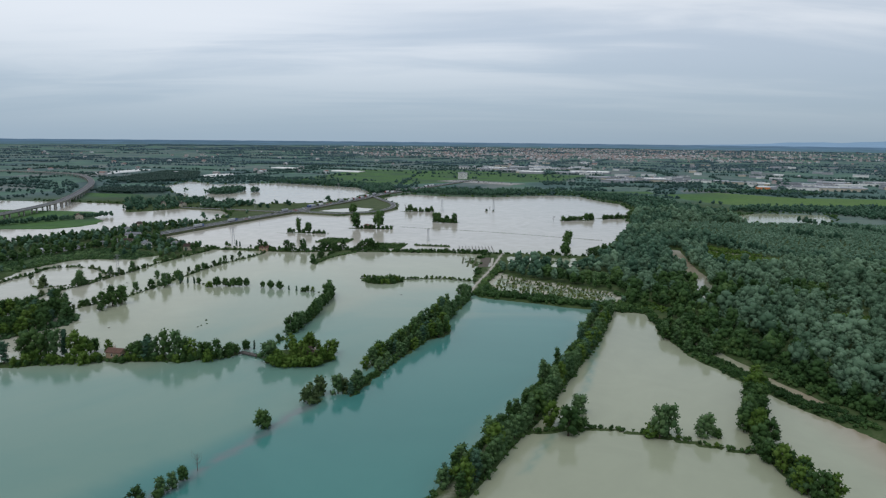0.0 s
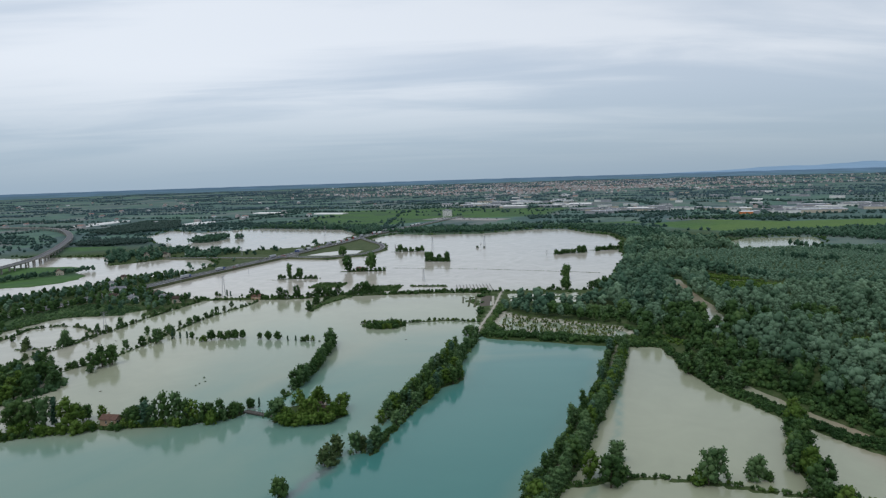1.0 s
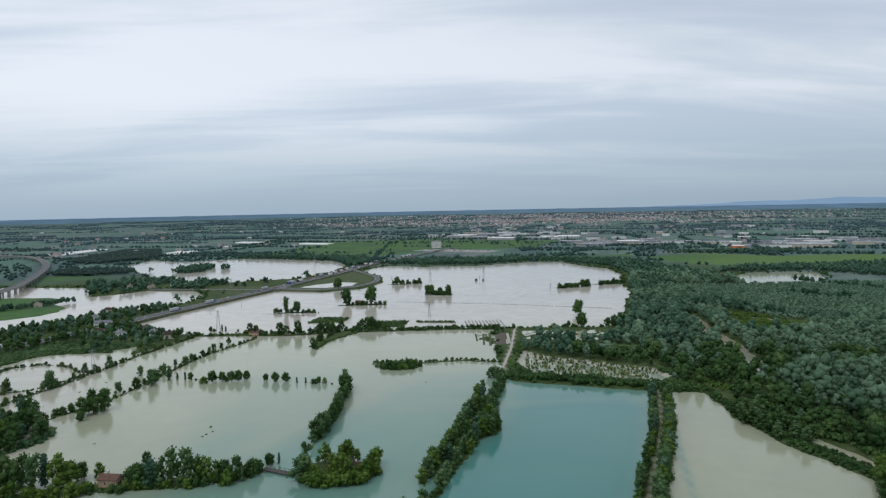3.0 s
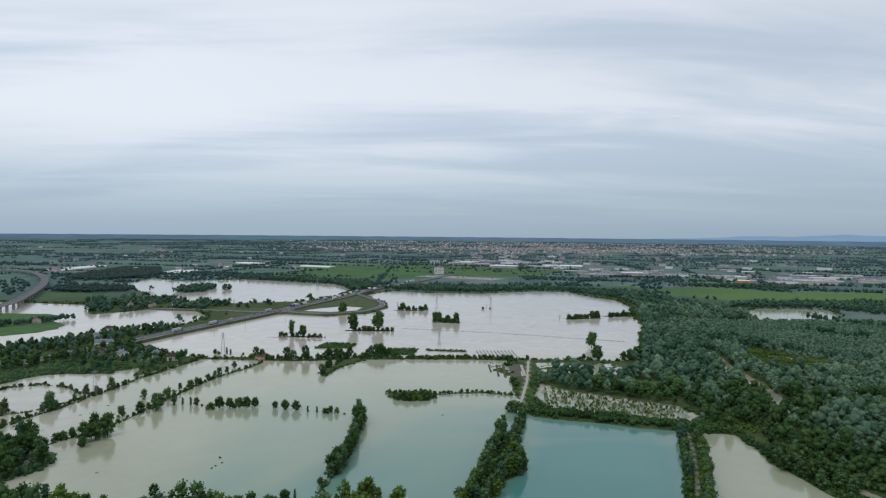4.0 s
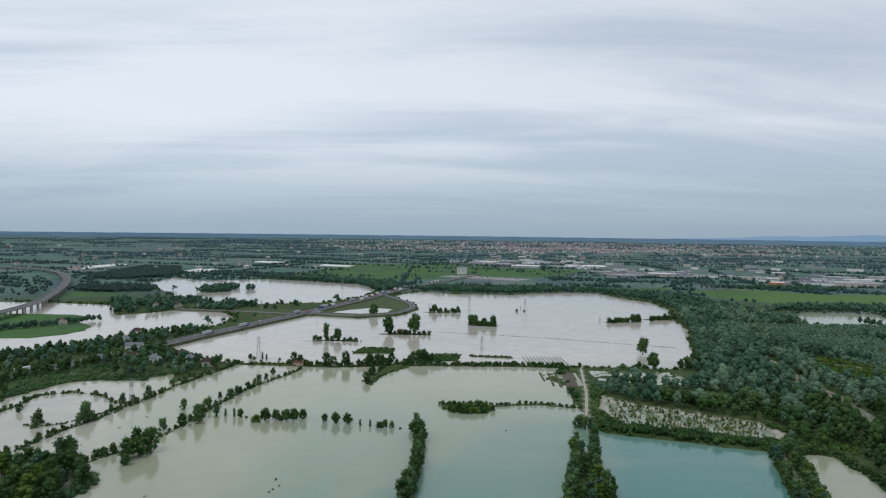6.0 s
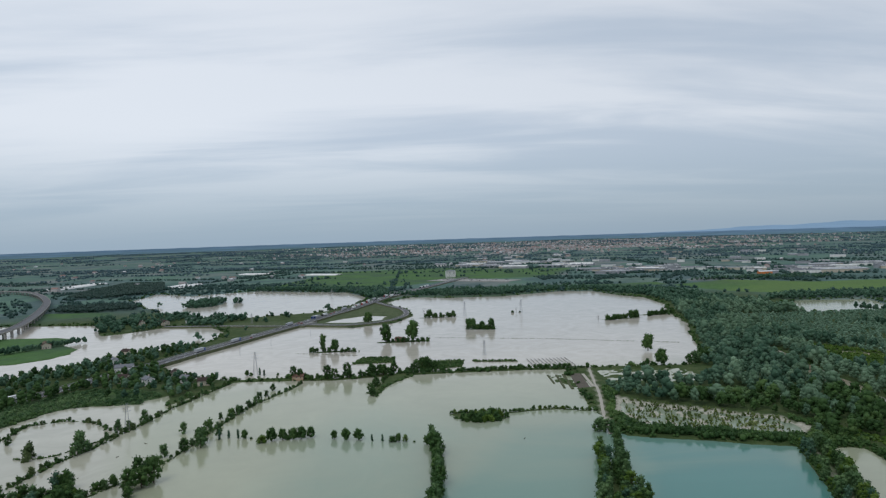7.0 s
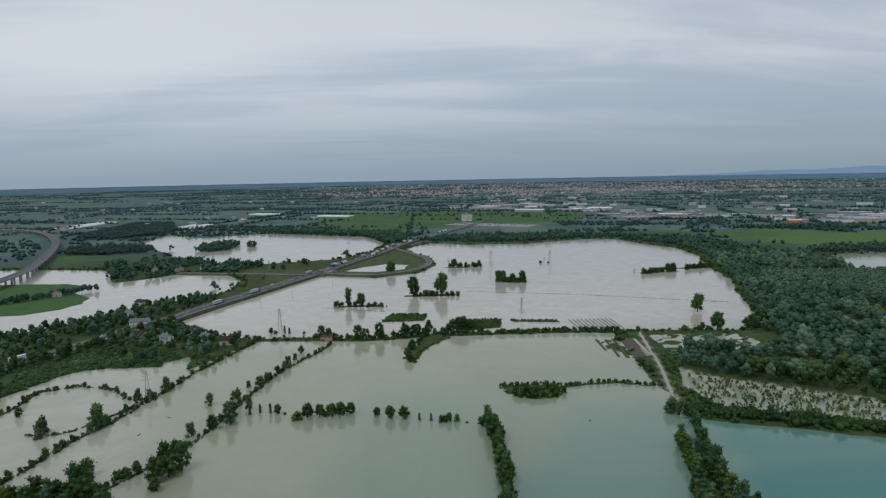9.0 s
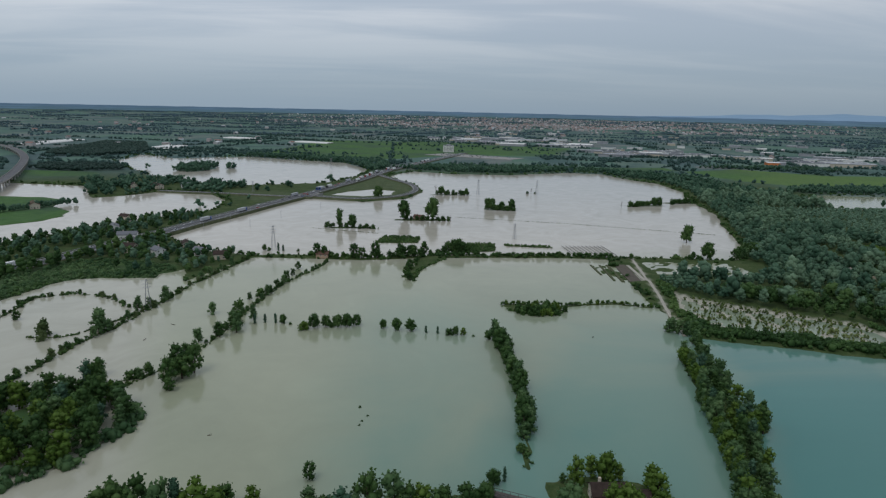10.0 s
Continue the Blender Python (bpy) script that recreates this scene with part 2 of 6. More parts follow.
# ---------------------------------------------------------------- mesh helpers
def mesh_of(name, v, f, mats, idx=None, attrs=None, smooth=False):
    """A mesh from arrays of vertices and of triangles or quads."""
    v, f = np.asarray(v, np.float32), np.asarray(f, np.int32)
    me = bpy.data.meshes.new(name)
    me.vertices.add(len(v))
    me.vertices.foreach_set("co", v.ravel())
    k = f.shape[1]
    me.loops.add(f.size)
    me.loops.foreach_set("vertex_index", f.ravel())
    me.polygons.add(len(f))
    me.polygons.foreach_set("loop_start", np.arange(0, f.size, k, dtype=np.int32))
    me.polygons.foreach_set("loop_total", np.full(len(f), k, np.int32))
    for m in mats if isinstance(mats, (list, tuple)) else [mats]:
        me.materials.append(m)
    if idx is not None:
        me.polygons.foreach_set("material_index", np.asarray(idx, np.int32))
    me.polygons.foreach_set("use_smooth", np.full(len(f), smooth))
    me.update(calc_edges=True)
    for key, val in (attrs or {}).items():
        val = np.asarray(val, np.float32)
        at = me.attributes.new(key, "FLOAT" if val.ndim == 1 else "FLOAT_VECTOR", "POINT")
        at.data.foreach_set("value" if val.ndim == 1 else "vector", val.ravel())
    return me


def thing(name, label, category, group="", kind="", at=(0, 0, 0)):
    ob = new(name)
    ob.location = at
    ob.empty_display_size = 0.5
    return tagged(ob, label, category, group, kind)


def part(name, geo, material, parent, label="", smooth=False):
    """One mesh object under a thing or under a part."""
    ob = new(name, mesh_of(name, geo[0], geo[1], material, smooth=smooth))
    ob.parent = parent
    return tagged(ob, label)


def box(x0, x1, y0, y1, z0, z1, top=1.0):
    """A block; top shrinks its upper face."""
    cx, cy = (x0 + x1) / 2, (y0 + y1) / 2
    v = [(x, y, z0) for x, y in ((x0, y0), (x1, y0), (x1, y1), (x0, y1))]
    v += [(cx + (x - cx) * top, cy + (y - cy) * top, z1) for x, y, _ in v]
    f = [(0, 3, 2, 1), (4, 5, 6, 7), (0, 1, 5, 4), (1, 2, 6, 5), (2, 3, 7, 6), (3, 0, 4, 7)]
    return np.array(v, float), np.array(f)


def join(*geos):
    v, f, n = [], [], 0
    for gv, gf in geos:
        v.append(np.asarray(gv, float))
        f.append(np.asarray(gf) + n)
        n += len(gv)
    return np.concatenate(v), np.concatenate(f)


def rod(a, b, r0, r1, n=6):
    """A tapered stick from a to b, of triangles."""
    a, b = np.array(a, float), np.array(b, float)
    d = (b - a) / (np.linalg.norm(b - a) + 1e-9)
    s = np.cross(d, (0.3, 0.9, 0.1) if abs(d[1]) < 0.9 else (1, 0, 0))
    s /= np.linalg.norm(s)
    t = np.cross(d, s)
    an = np.arange(n) / n * math.tau
    ring = np.cos(an)[:, None] * s + np.sin(an)[:, None] * t
    v = np.concatenate([a + ring * r0, b + ring * r1])
    f = []
    for i in range(n):
        j = (i + 1) % n
        f += [(i, j, n + j), (i, n + j, n + i)]
    return v, np.array(f)


def gable(w, l, wall, ridge, eave=0.5):
    """The two slopes of a gabled roof over w by l, with thickness; the ridge runs along y."""
    x, y, t = w / 2 + eave, l / 2 + eave, 0.25
    lo = wall - (ridge - wall) * eave / (w / 2)
    v = [(-x, -y, lo), (0, -y, ridge), (x, -y, lo), (-x, y, lo), (0, y, ridge), (x, y, lo)]
    v += [(a, b, c + t) for a, b, c in v]
    f = [(0, 3, 4, 1), (1, 4, 5, 2), (6, 7, 10, 9), (7, 8, 11, 10), (0, 1, 7, 6), (1, 2, 8, 7), (3, 9, 10, 4), (4, 10, 11, 5), (0, 6, 9, 3), (2, 5, 11, 8)]
    return np.array(v, float), np.array(f)


def walls(w, l, wall, ridge, base=-1.0):
    """House walls with pointed gable ends."""
    x, y = w / 2, l / 2
    v = [(-x, -y, base), (x, -y, base), (x, y, base), (-x, y, base), (-x, -y, wall), (x, -y, wall), (x, y, wall), (-x, y, wall), (0, -y, ridge), (0, y, ridge)]
    f = [(0, 1, 5, 4), (1, 2, 6, 5), (2, 3, 7, 6), (3, 0, 4, 7), (4, 5, 8, 8), (6, 7, 9, 9)]
    return np.array(v, float), np.array(f)


def to_tris(g):
    v, f = g
    if f.shape[1] == 3:
        return v, f
    t = np.concatenate([f[:, :3], f[:, [0, 2, 3]]])
    return v, t[(t[:, 0] != t[:, 1]) & (t[:, 1] != t[:, 2]) & (t[:, 0] != t[:, 2])]


def ball(sub):
    bm = bmesh.new()
    bmesh.ops.create_icosphere(bm, subdivisions=sub, radius=1.0)
    v = np.array([p.co[:] for p in bm.verts])
    f = np.array([[q.index for q in face.verts] for face in bm.faces])
    bm.free()
    return v, f


BALL1, BALL2 = ball(1), ball(2)


# ---------------------------------------------------------------- plan of the land
# Beyond R0 the plain is drawn in towards the rim and rises, so that it ends at the horizon.
HUB, R0, RW, EYE = np.array([-70.0, 80.0]), 2600.0, 2350.0, 116.0


def drawn_in(x, y):
    """True plan place -> place in the scene, its height, and the scale there."""
    dx, dy = np.asarray(x, float) - HUB[0], np.asarray(y, float) - HUB[1]
    r = np.hypot(dx, dy)
    q = np.maximum(r - R0, 0) / RW
    rr = np.where(r > R0, R0 + RW * q / (1 + q), r)
    k = rr / np.maximum(r, 1e-6)
    return HUB[0] + dx * k, HUB[1] + dy * k, EYE * (1 - k), k


def seg_dist(px, py, line, closed=False):
    """Distance to a polyline."""
    best = np.full(np.shape(px), 1e9)
    n = len(line)
    for i in range(n if closed else n - 1):
        (ax, ay), (bx, by) = line[i], line[(i + 1) % n]
        dx, dy = bx - ax, by - ay
        t = np.clip(((px - ax) * dx + (py - ay) * dy) / (dx * dx + dy * dy + 1e-9), 0, 1)
        best = np.minimum(best, np.hypot(px - ax - t * dx, py - ay - t * dy))
    return best


def inside(px, py, poly):
    r = np.zeros(np.shape(px), bool)
    n = len(poly)
    for i in range(n):
        (ax, ay), (bx, by) = poly[i], poly[(i + 1) % n]
        cut = (ay > py) != (by > py)
        r ^= cut & (px < (bx - ax) * (py - ay) / (by - ay + 1e-12) + ax)
    return r


def signed(px, py, poly):
    """Distance to a polygon's edge, negative inside."""
    d = seg_dist(px, py, poly, True)
    return np.where(inside(px, py, poly), -d, d)


def wobble(px, py, size, seed):
    """Smooth noise in -1..1 from a few sine waves."""
    r = np.random.RandomState(seed)
    out = 0
    for k in range(5):
        a, s = r.uniform(0, math.tau), size * r.uniform(0.45, 1.6)
        out = out + np.sin((px * math.cos(a) + py * math.sin(a)) * math.tau / s + r.uniform(0, 6.28))
    return out / 3.0


W_NEAR = [(-233.7, 648), (-152.2, 637), (-99.2, 644), (9.7, 641), (41.1, 633), (37.1, 601), (25.1, 509.8), (24.9, 464.1), (27.9, 456), (65.1, 440), (106.1, 423), (116.9, 419.7), (137.3, 416.2),
          (131.3, 370.9), (134.1, 332.4), (139.9, 313.1), (148.5, 283.7), (155.3, 267.4), (166.8, 245), (174.5, 225.7), (234.1, 111.8), (240, -300), (-900, -300), (-941, 345.4), (-423.8, 459.4),
          (-353.1, 498.1), (-357.9, 536.2), (-345.2, 576.9), (-332.8, 586.8), (-286.9, 587.4), (-265.6, 575.5), (-249.1, 616)]
W_LAKE = [(-68.3, 1323), (-1.6, 1281), (98.9, 1272), (217.7, 1323), (277.9, 1308), (295.8, 1217), (321.4, 1162), (312.7, 1055), (290.7, 995), (270.7, 932), (249.6, 844), (220.8, 781),
          (204.4, 735), (187, 688), (177.4, 658), (148.3, 628), (52.9, 637), (9.7, 646), (-99.2, 649), (-152.2, 644), (-217.5, 658), (-237.7, 653), (-273.1, 668), (-320.5, 727),
          (-305.9, 770), (-285.3, 820), (-256.6, 892), (-221.9, 975), (-195.9, 956), (-153, 940), (-100.1, 968), (-74.1, 1032), (-74.9, 1106), (-95.5, 1168), (-115.1, 1240)]
W_LEFT = [(-934, 608), (-610, 610), (-473.3, 667), (-441.8, 702), (-416.8, 735), (-392.8, 775), (-366.8, 819), (-322.7, 852), (-315.3, 897), (-319.1, 947), (-352.2, 1007), (-409.3, 1032), (-438.3, 992),
          (-477.7, 957), (-531.5, 1074), (-646, 1102), (-923, 1130)]
W_POOL = [(-639, 1463), (-644, 1636), (-546.9, 1544), (-476.6, 1584), (-411.1, 1610), (-293.3, 1537), (-197.5, 1482), (-150.4, 1346), (-172.8, 1217), (-210.1, 1143), (-258.5, 1115), (-320.2, 1100), (-434, 1146), (-503.2, 1236)]
W_LOOP = [(-197.7, 1002), (-172.6, 1036), (-141.5, 1063), (-110.8, 1046), (-119.9, 1005), (-156.8, 985)]
W_EAST = [(434.2, 975), (514.5, 1030), (610, 1013), (584.5, 945), (531.8, 893), (471.5, 890), (434.2, 907)]
W_POND = [(-288.8, 594.6), (-274.5, 610), (-267.6, 577.6), (-279.8, 575.9)]
CREEK = [(244.7, 666), (231.2, 606), (219.6, 536.4), (208, 493.2), (198.4, 463.2)]
DITCH = [(147.8, 352.3), (155.5, 318.8), (161.2, 291.5), (168.9, 268.1)]
SIDE_ARM = [(280, 664), (300, 645), (330, 622), (366, 598), (420, 575), (536.1, 545)]
F_LEFT = [(-930, 758), (-566, 770), (-483.6, 777), (-459.5, 801), (-451, 826), (-459, 862), (-491.8, 895), (-495.5, 942), (-532.6, 964), (-711, 980), (-925, 985)]

BANK_MAIN = [(112, 422.9), (82.4, 347.6), (56.7, 295.6), (35.8, 250.5), (18.8, 221.5), (3.8, 191.5), (-30.3, 116.7)]
CROSS = [(37.7, 237.3), (59.4, 242), (81, 237.7), (94.7, 231.4), (111.3, 224), (120, 221.9)]
RIGHT_BANK = [(149.5, 286.7), (137.8, 260.8), (127, 239.8), (122.9, 210.7), (125.7, 184.5), (137.3, 124.2)]
HOUSE_STRIP = [(-322.7, 284.6), (-250.7, 299.4), (-214, 308.9), (-188.6, 316.6), (-161.3, 319.2), (-132, 319.7), (-112.9, 327.5)]
HOUSE_ISLE = [(-90.9, 315), (-80, 308.5), (-65, 308), (-56, 318), (-57, 331), (-75, 337), (-90, 335)]
HOUSE_DYKE = [(-93.8, 342.4), (-89.6, 360.6), (-84.5, 389), (-82.4, 410.3), (-81.2, 430.6), (-82.1, 461.1)]
SPUR_L = [(-38.1, 306.1), (-27.1, 332.3), (-16, 365.5), (-4.9, 400.8), (4.1, 433.1)]
SPUR_R = [(-40.4, 271.8), (-31.2, 300), (-19.1, 332.2), (-5.1, 362.3), (2.9, 392.6), (9, 416.8), (21, 455.1)]
SPUR_FILL = [(-25.1, 328.2), (-16.2, 330.1), (-9.1, 353.3), (3.8, 362.2), (6.8, 374.3), (3.9, 392.5), (3, 410.8), (-4.9, 404.9), (-16.9, 370.6)]
ISLE_W = [(-65.9, 516.7), (-62, 505.4), (-51.1, 499.1), (-38.2, 498.9), (-32.2, 507.9), (-42.1, 516.2)]
CAUSEWAY = [(-65.9, 518.7), (-43, 519.3), (-29.2, 514.9), (0.5, 518.4), (25.1, 508.8)]
DYKE_A = [(-177.3, 631), (-185.5, 606), (-202.9, 565.7), (-213.3, 519.9), (-220.7, 476.2), (-228, 443.7), (-240.4, 424.5), (-246.6, 413.5)]
DYKE_B = [(-236.8, 640), (-257.5, 575.3), (-267, 526.4), (-276.5, 485.7), (-283.8, 468.5), (-290.2, 433.9), (-296.6, 412.6)]
RING_A = [(-312.3, 475.4), (-294.9, 476), (-284.6, 490), (-274.2, 509.2)]
RING_B = [(-346.1, 482.5), (-340.6, 520.3), (-342.4, 542.9), (-320.8, 551.5), (-298.4, 541.6), (-281.3, 522.7)]
COPSE = [(-290.6, 396.1), (-281.3, 407.1), (-268, 412.9), (-248, 408), (-235, 393), (-231.5, 382), (-236, 367.5), (-245, 354.5), (-262, 341.5), (-332.3, 335.8), (-347.1, 387.3)]
ROAD_DYKE = [(-237.7, 650), (-187.3, 644), (-152.2, 638), (-99.2, 645), (9.7, 642), (52.9, 635), (153.2, 624)]
PENIN = [(-106.2, 647), (-116.3, 604), (-121.4, 584.1), (-115.5, 573.8), (-109.4, 603), (-86.3, 639)]
STRIPS = [[(-140.9, 697), (-104, 697), (-99.9, 722), (-132.8, 731)], [(-77.3, 658), (-43.5, 663), (-36.5, 695), (-80.1, 694)], [(-31.6, 690), (8.8, 682), (7.8, 675), (-30.6, 683)]]
ISLES = [(-36.7, 1008, 30, 5), (5.3, 881, 21, 5), (196.9, 918, 29, 5), (-91.7, 813, 32, 6), (-168.6, 769, 22, 5), (256.3, 943, 30, 6), (-452, 1340, 32, 66), (-396.8, 1351, 11, 12)]
WETGRASS = [(60.7, 629), (140.6, 622), (141.5, 578), (113.3, 564.5), (75.3, 581.7), (56.7, 582.1)]
PLOTS = [(15.5, 620), (54.8, 617), (49.8, 566), (17.4, 562.7)]
ORCHARD = [(50.7, 539.6), (60.5, 522.2), (76.1, 508.7), (101.4, 491.9), (128.7, 473.1), (132.5, 448.7), (111, 431), (74, 452), (40.7, 476), (36.8, 499.4), (40.8, 514.5)]
GREEN_E = [(453.6, 1361), (490.7, 1215), (544.3, 1136), (665, 1124), (946, 1167), (946, 1297), (733, 1306), (619, 1431)]
GREEN_N = [(-413.9, 1650), (-93.9, 1586), (63.4, 1734), (322.6, 1756), (463.8, 2074), (103.1, 2305), (-288.9, 2348)]
GREEN_N2 = [(159, 1342), (321.7, 1334), (463, 1375), (463.2, 1444), (197.8, 1429)]
DRY_VERGE = [(-338.8, 1041), (-279, 1041), (-235.8, 1012), (-200.4, 1076), (-124.9, 1250), (-107.4, 1174), (-85.8, 1104), (-82.1, 1036), (-108, 973), (-155.9, 946), (-226, 960), (-267.6, 911), (-296.7, 948)]
FIELD_W = [(-717, 1265), (-590, 1257), (-555.5, 1177), (-665, 1189)]
TRACK = [(62, 638), (55.4, 608.7), (42.3, 549.6), (29.4, 502.2), (21.7, 469.4), (19.5, 460)]
MWAY = [(-572.2, 352.2), (-475.7, 466.4), (-414.4, 556.7), (-379.7, 621), (-350.4, 684), (-326.6, 734), (-313, 773), (-292.4, 823), (-263.6, 895), (-227.9, 982), (-190.4, 1084), (-159.1, 1166), (-120.8, 1293), (-73.9, 1406), (15.2, 1613), (92.6, 1787)]


MARSH = [(-454.4, 501.6), (-361.1, 524), (-309.5, 563.5), (-276.7, 588.1), (-282.6, 617), (-334.4, 639), (-385.9, 622), (-443.1, 583.5)]
CLEARING = [(-282, 392), (-274, 397), (-265, 387), (-262, 375), (-270, 367), (-290, 372)]


def land_height(x, y):
    """Ground height over the water, with shores, dykes and islands, and the cover of each spot."""
    n1, n2 = wobble(x, y, 60, 1), wobble(x, y, 14, 2)
    jag = n1 * 1.7 + n2 * 1.1 + wobble(x, y, 5, 3) * 0.9
    h = 1.0 + 0.35 * n1 + 0.15 * n2
    for poly in (W_NEAR, W_LAKE, W_LEFT, W_POOL, W_EAST, W_POND, W_LOOP):
        d = signed(x, y, poly) + jag * 0.8
        h = np.minimum(h, np.clip(d * 0.28, -1.6, 1.2))
    for line, w in ((CREEK, 15), (DITCH, 6), (SIDE_ARM, 11)):
        h = np.minimum(h, np.clip((seg_dist(x, y, line) - w / 2 + jag * 0.4) * 0.4, -1.6, 1.2))
    for poly, top in ((F_LEFT, 0.7), (HOUSE_ISLE, 0.5), (SPUR_FILL, 0.12), (ISLE_W, 0.3), (COPSE, -0.1), (CLEARING, 0.4), (PENIN, 0.4), *((s, 0.5) for s in STRIPS)):
        d = -signed(x, y, poly) + jag * 0.4
        h = np.maximum(h, np.clip(d * 0.3, -1.6, top))
    for line, w, top in ((BANK_MAIN, 11.5, 1.1), (CROSS, 4, 0.5), (RIGHT_BANK, 6.5, 0.3), (HOUSE_STRIP, 11, 0.2), (HOUSE_DYKE, 4, 0.1), (SPUR_L, 4, 0.1), (SPUR_R, 4, 0.1),
                         (CAUSEWAY, 4, 0.6), (DYKE_A, 3.2, 0.06), (DYKE_B, 2.6, 0.14), (RING_A, 1.8, 0.3), (RING_B, 2.6, 0.3), (ROAD_DYKE, 7, 1.1)):
        d = w / 2 - seg_dist(x, y, line) + jag * 0.22
        h = np.maximum(h, np.clip(d * 0.45, -1.6, top + 0.13 * n2))
    for cx, cy, rx, ry in ISLES:
        d = (1 - np.hypot((x - cx) / rx, (y - cy) / ry)) * ry + jag * 0.3
        h = np.maximum(h, np.clip(d * 0.3, -1.6, 0.6))
    # half-drowned meadow, plots and tree nursery
    for poly, seed, lift in ((WETGRASS, 5, -0.03), (ORCHARD, 6, -0.09), (PLOTS, 7, 0.0)):
        d = signed(x, y, poly)
        wet = lift + 0.22 * wobble(x, y, 16, seed) + 0.12 * wobble(x, y, 6, seed + 20)
        w = np.clip(-d / 4, 0, 1)
        h = h * (1 - w) + wet * w
    return h


def cover(x, y):
    soil = np.zeros_like(x)
    crop = np.clip(-signed(x, y, GREEN_E) / 6 + 0.5, 0, 1) * np.clip(wobble(x * 0.4 + y * 0.2, y, 260, 48) * 1.6 + 0.5, 0, 0.75)
    green = np.zeros_like(x)
    for poly in (F_LEFT, GREEN_E, GREEN_N, GREEN_N2, FIELD_W, CLEARING):
        green = np.maximum(green, np.clip(-signed(x, y, poly) / 6 + 0.5, 0, 1))
    green = np.maximum(green, np.clip(-signed(x, y, MARSH) / 8 + 0.5, 0, 0.4))
    soil = np.maximum(soil, np.clip((1.4 - seg_dist(x, y, TRACK)) / 1.2, 0, 1))
    soil = np.maximum(soil, np.where(inside(x, y, ORCHARD), 1.0, 0))
    soil = np.maximum(soil, np.clip(-signed(x, y, DRY_VERGE) / 8, 0, 1) * 0.06)
    soil = np.maximum(soil, np.clip((1.6 - seg_dist(x, y, BANK_MAIN)) / 1.2, 0, 1) * 0.7)
    # Far farmland, where the haze-tinted field colours take over with distance.
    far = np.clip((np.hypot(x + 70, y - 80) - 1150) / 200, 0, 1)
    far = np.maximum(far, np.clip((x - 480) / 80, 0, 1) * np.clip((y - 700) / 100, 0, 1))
    return green, soil, far, crop


def lines(*runs):
    out = []
    for a, b, s in runs:
        out += list(np.arange(a, b, s))
    return np.array(out)


def grid_faces(nx, ny):
    i = (np.arange(ny - 1)[:, None] * nx + np.arange(nx - 1)[None]).ravel()
    return np.stack([i, i + 1, i + nx + 1, i + nx], 1)


def build_ground():
    gx = lines((-9000, -2000, 400), (-2000, -700, 50), (-700, -380, 8), (-380, 260, 3.5), (260, 700, 8), (700, 2000, 50), (2000, 9001, 400))
    gy = lines((-3000, -200, 400), (-200, 150, 35), (150, 720, 3.5), (720, 1120, 6), (1120, 1700, 14), (1700, 3000, 60), (3000, 9001, 400))
    X, Y = [a.ravel() for a in np.meshgrid(gx, gy)]
    sx, sy, sz, k = drawn_in(X, Y)
    h = land_height(X, Y)
    green, soil, far, crop = cover(X, Y)
    v = np.stack([sx, sy, sz + h * k], 1)
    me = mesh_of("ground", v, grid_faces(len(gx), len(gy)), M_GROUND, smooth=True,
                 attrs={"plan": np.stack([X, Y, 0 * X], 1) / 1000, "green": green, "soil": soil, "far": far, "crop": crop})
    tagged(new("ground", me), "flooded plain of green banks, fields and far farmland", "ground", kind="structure")


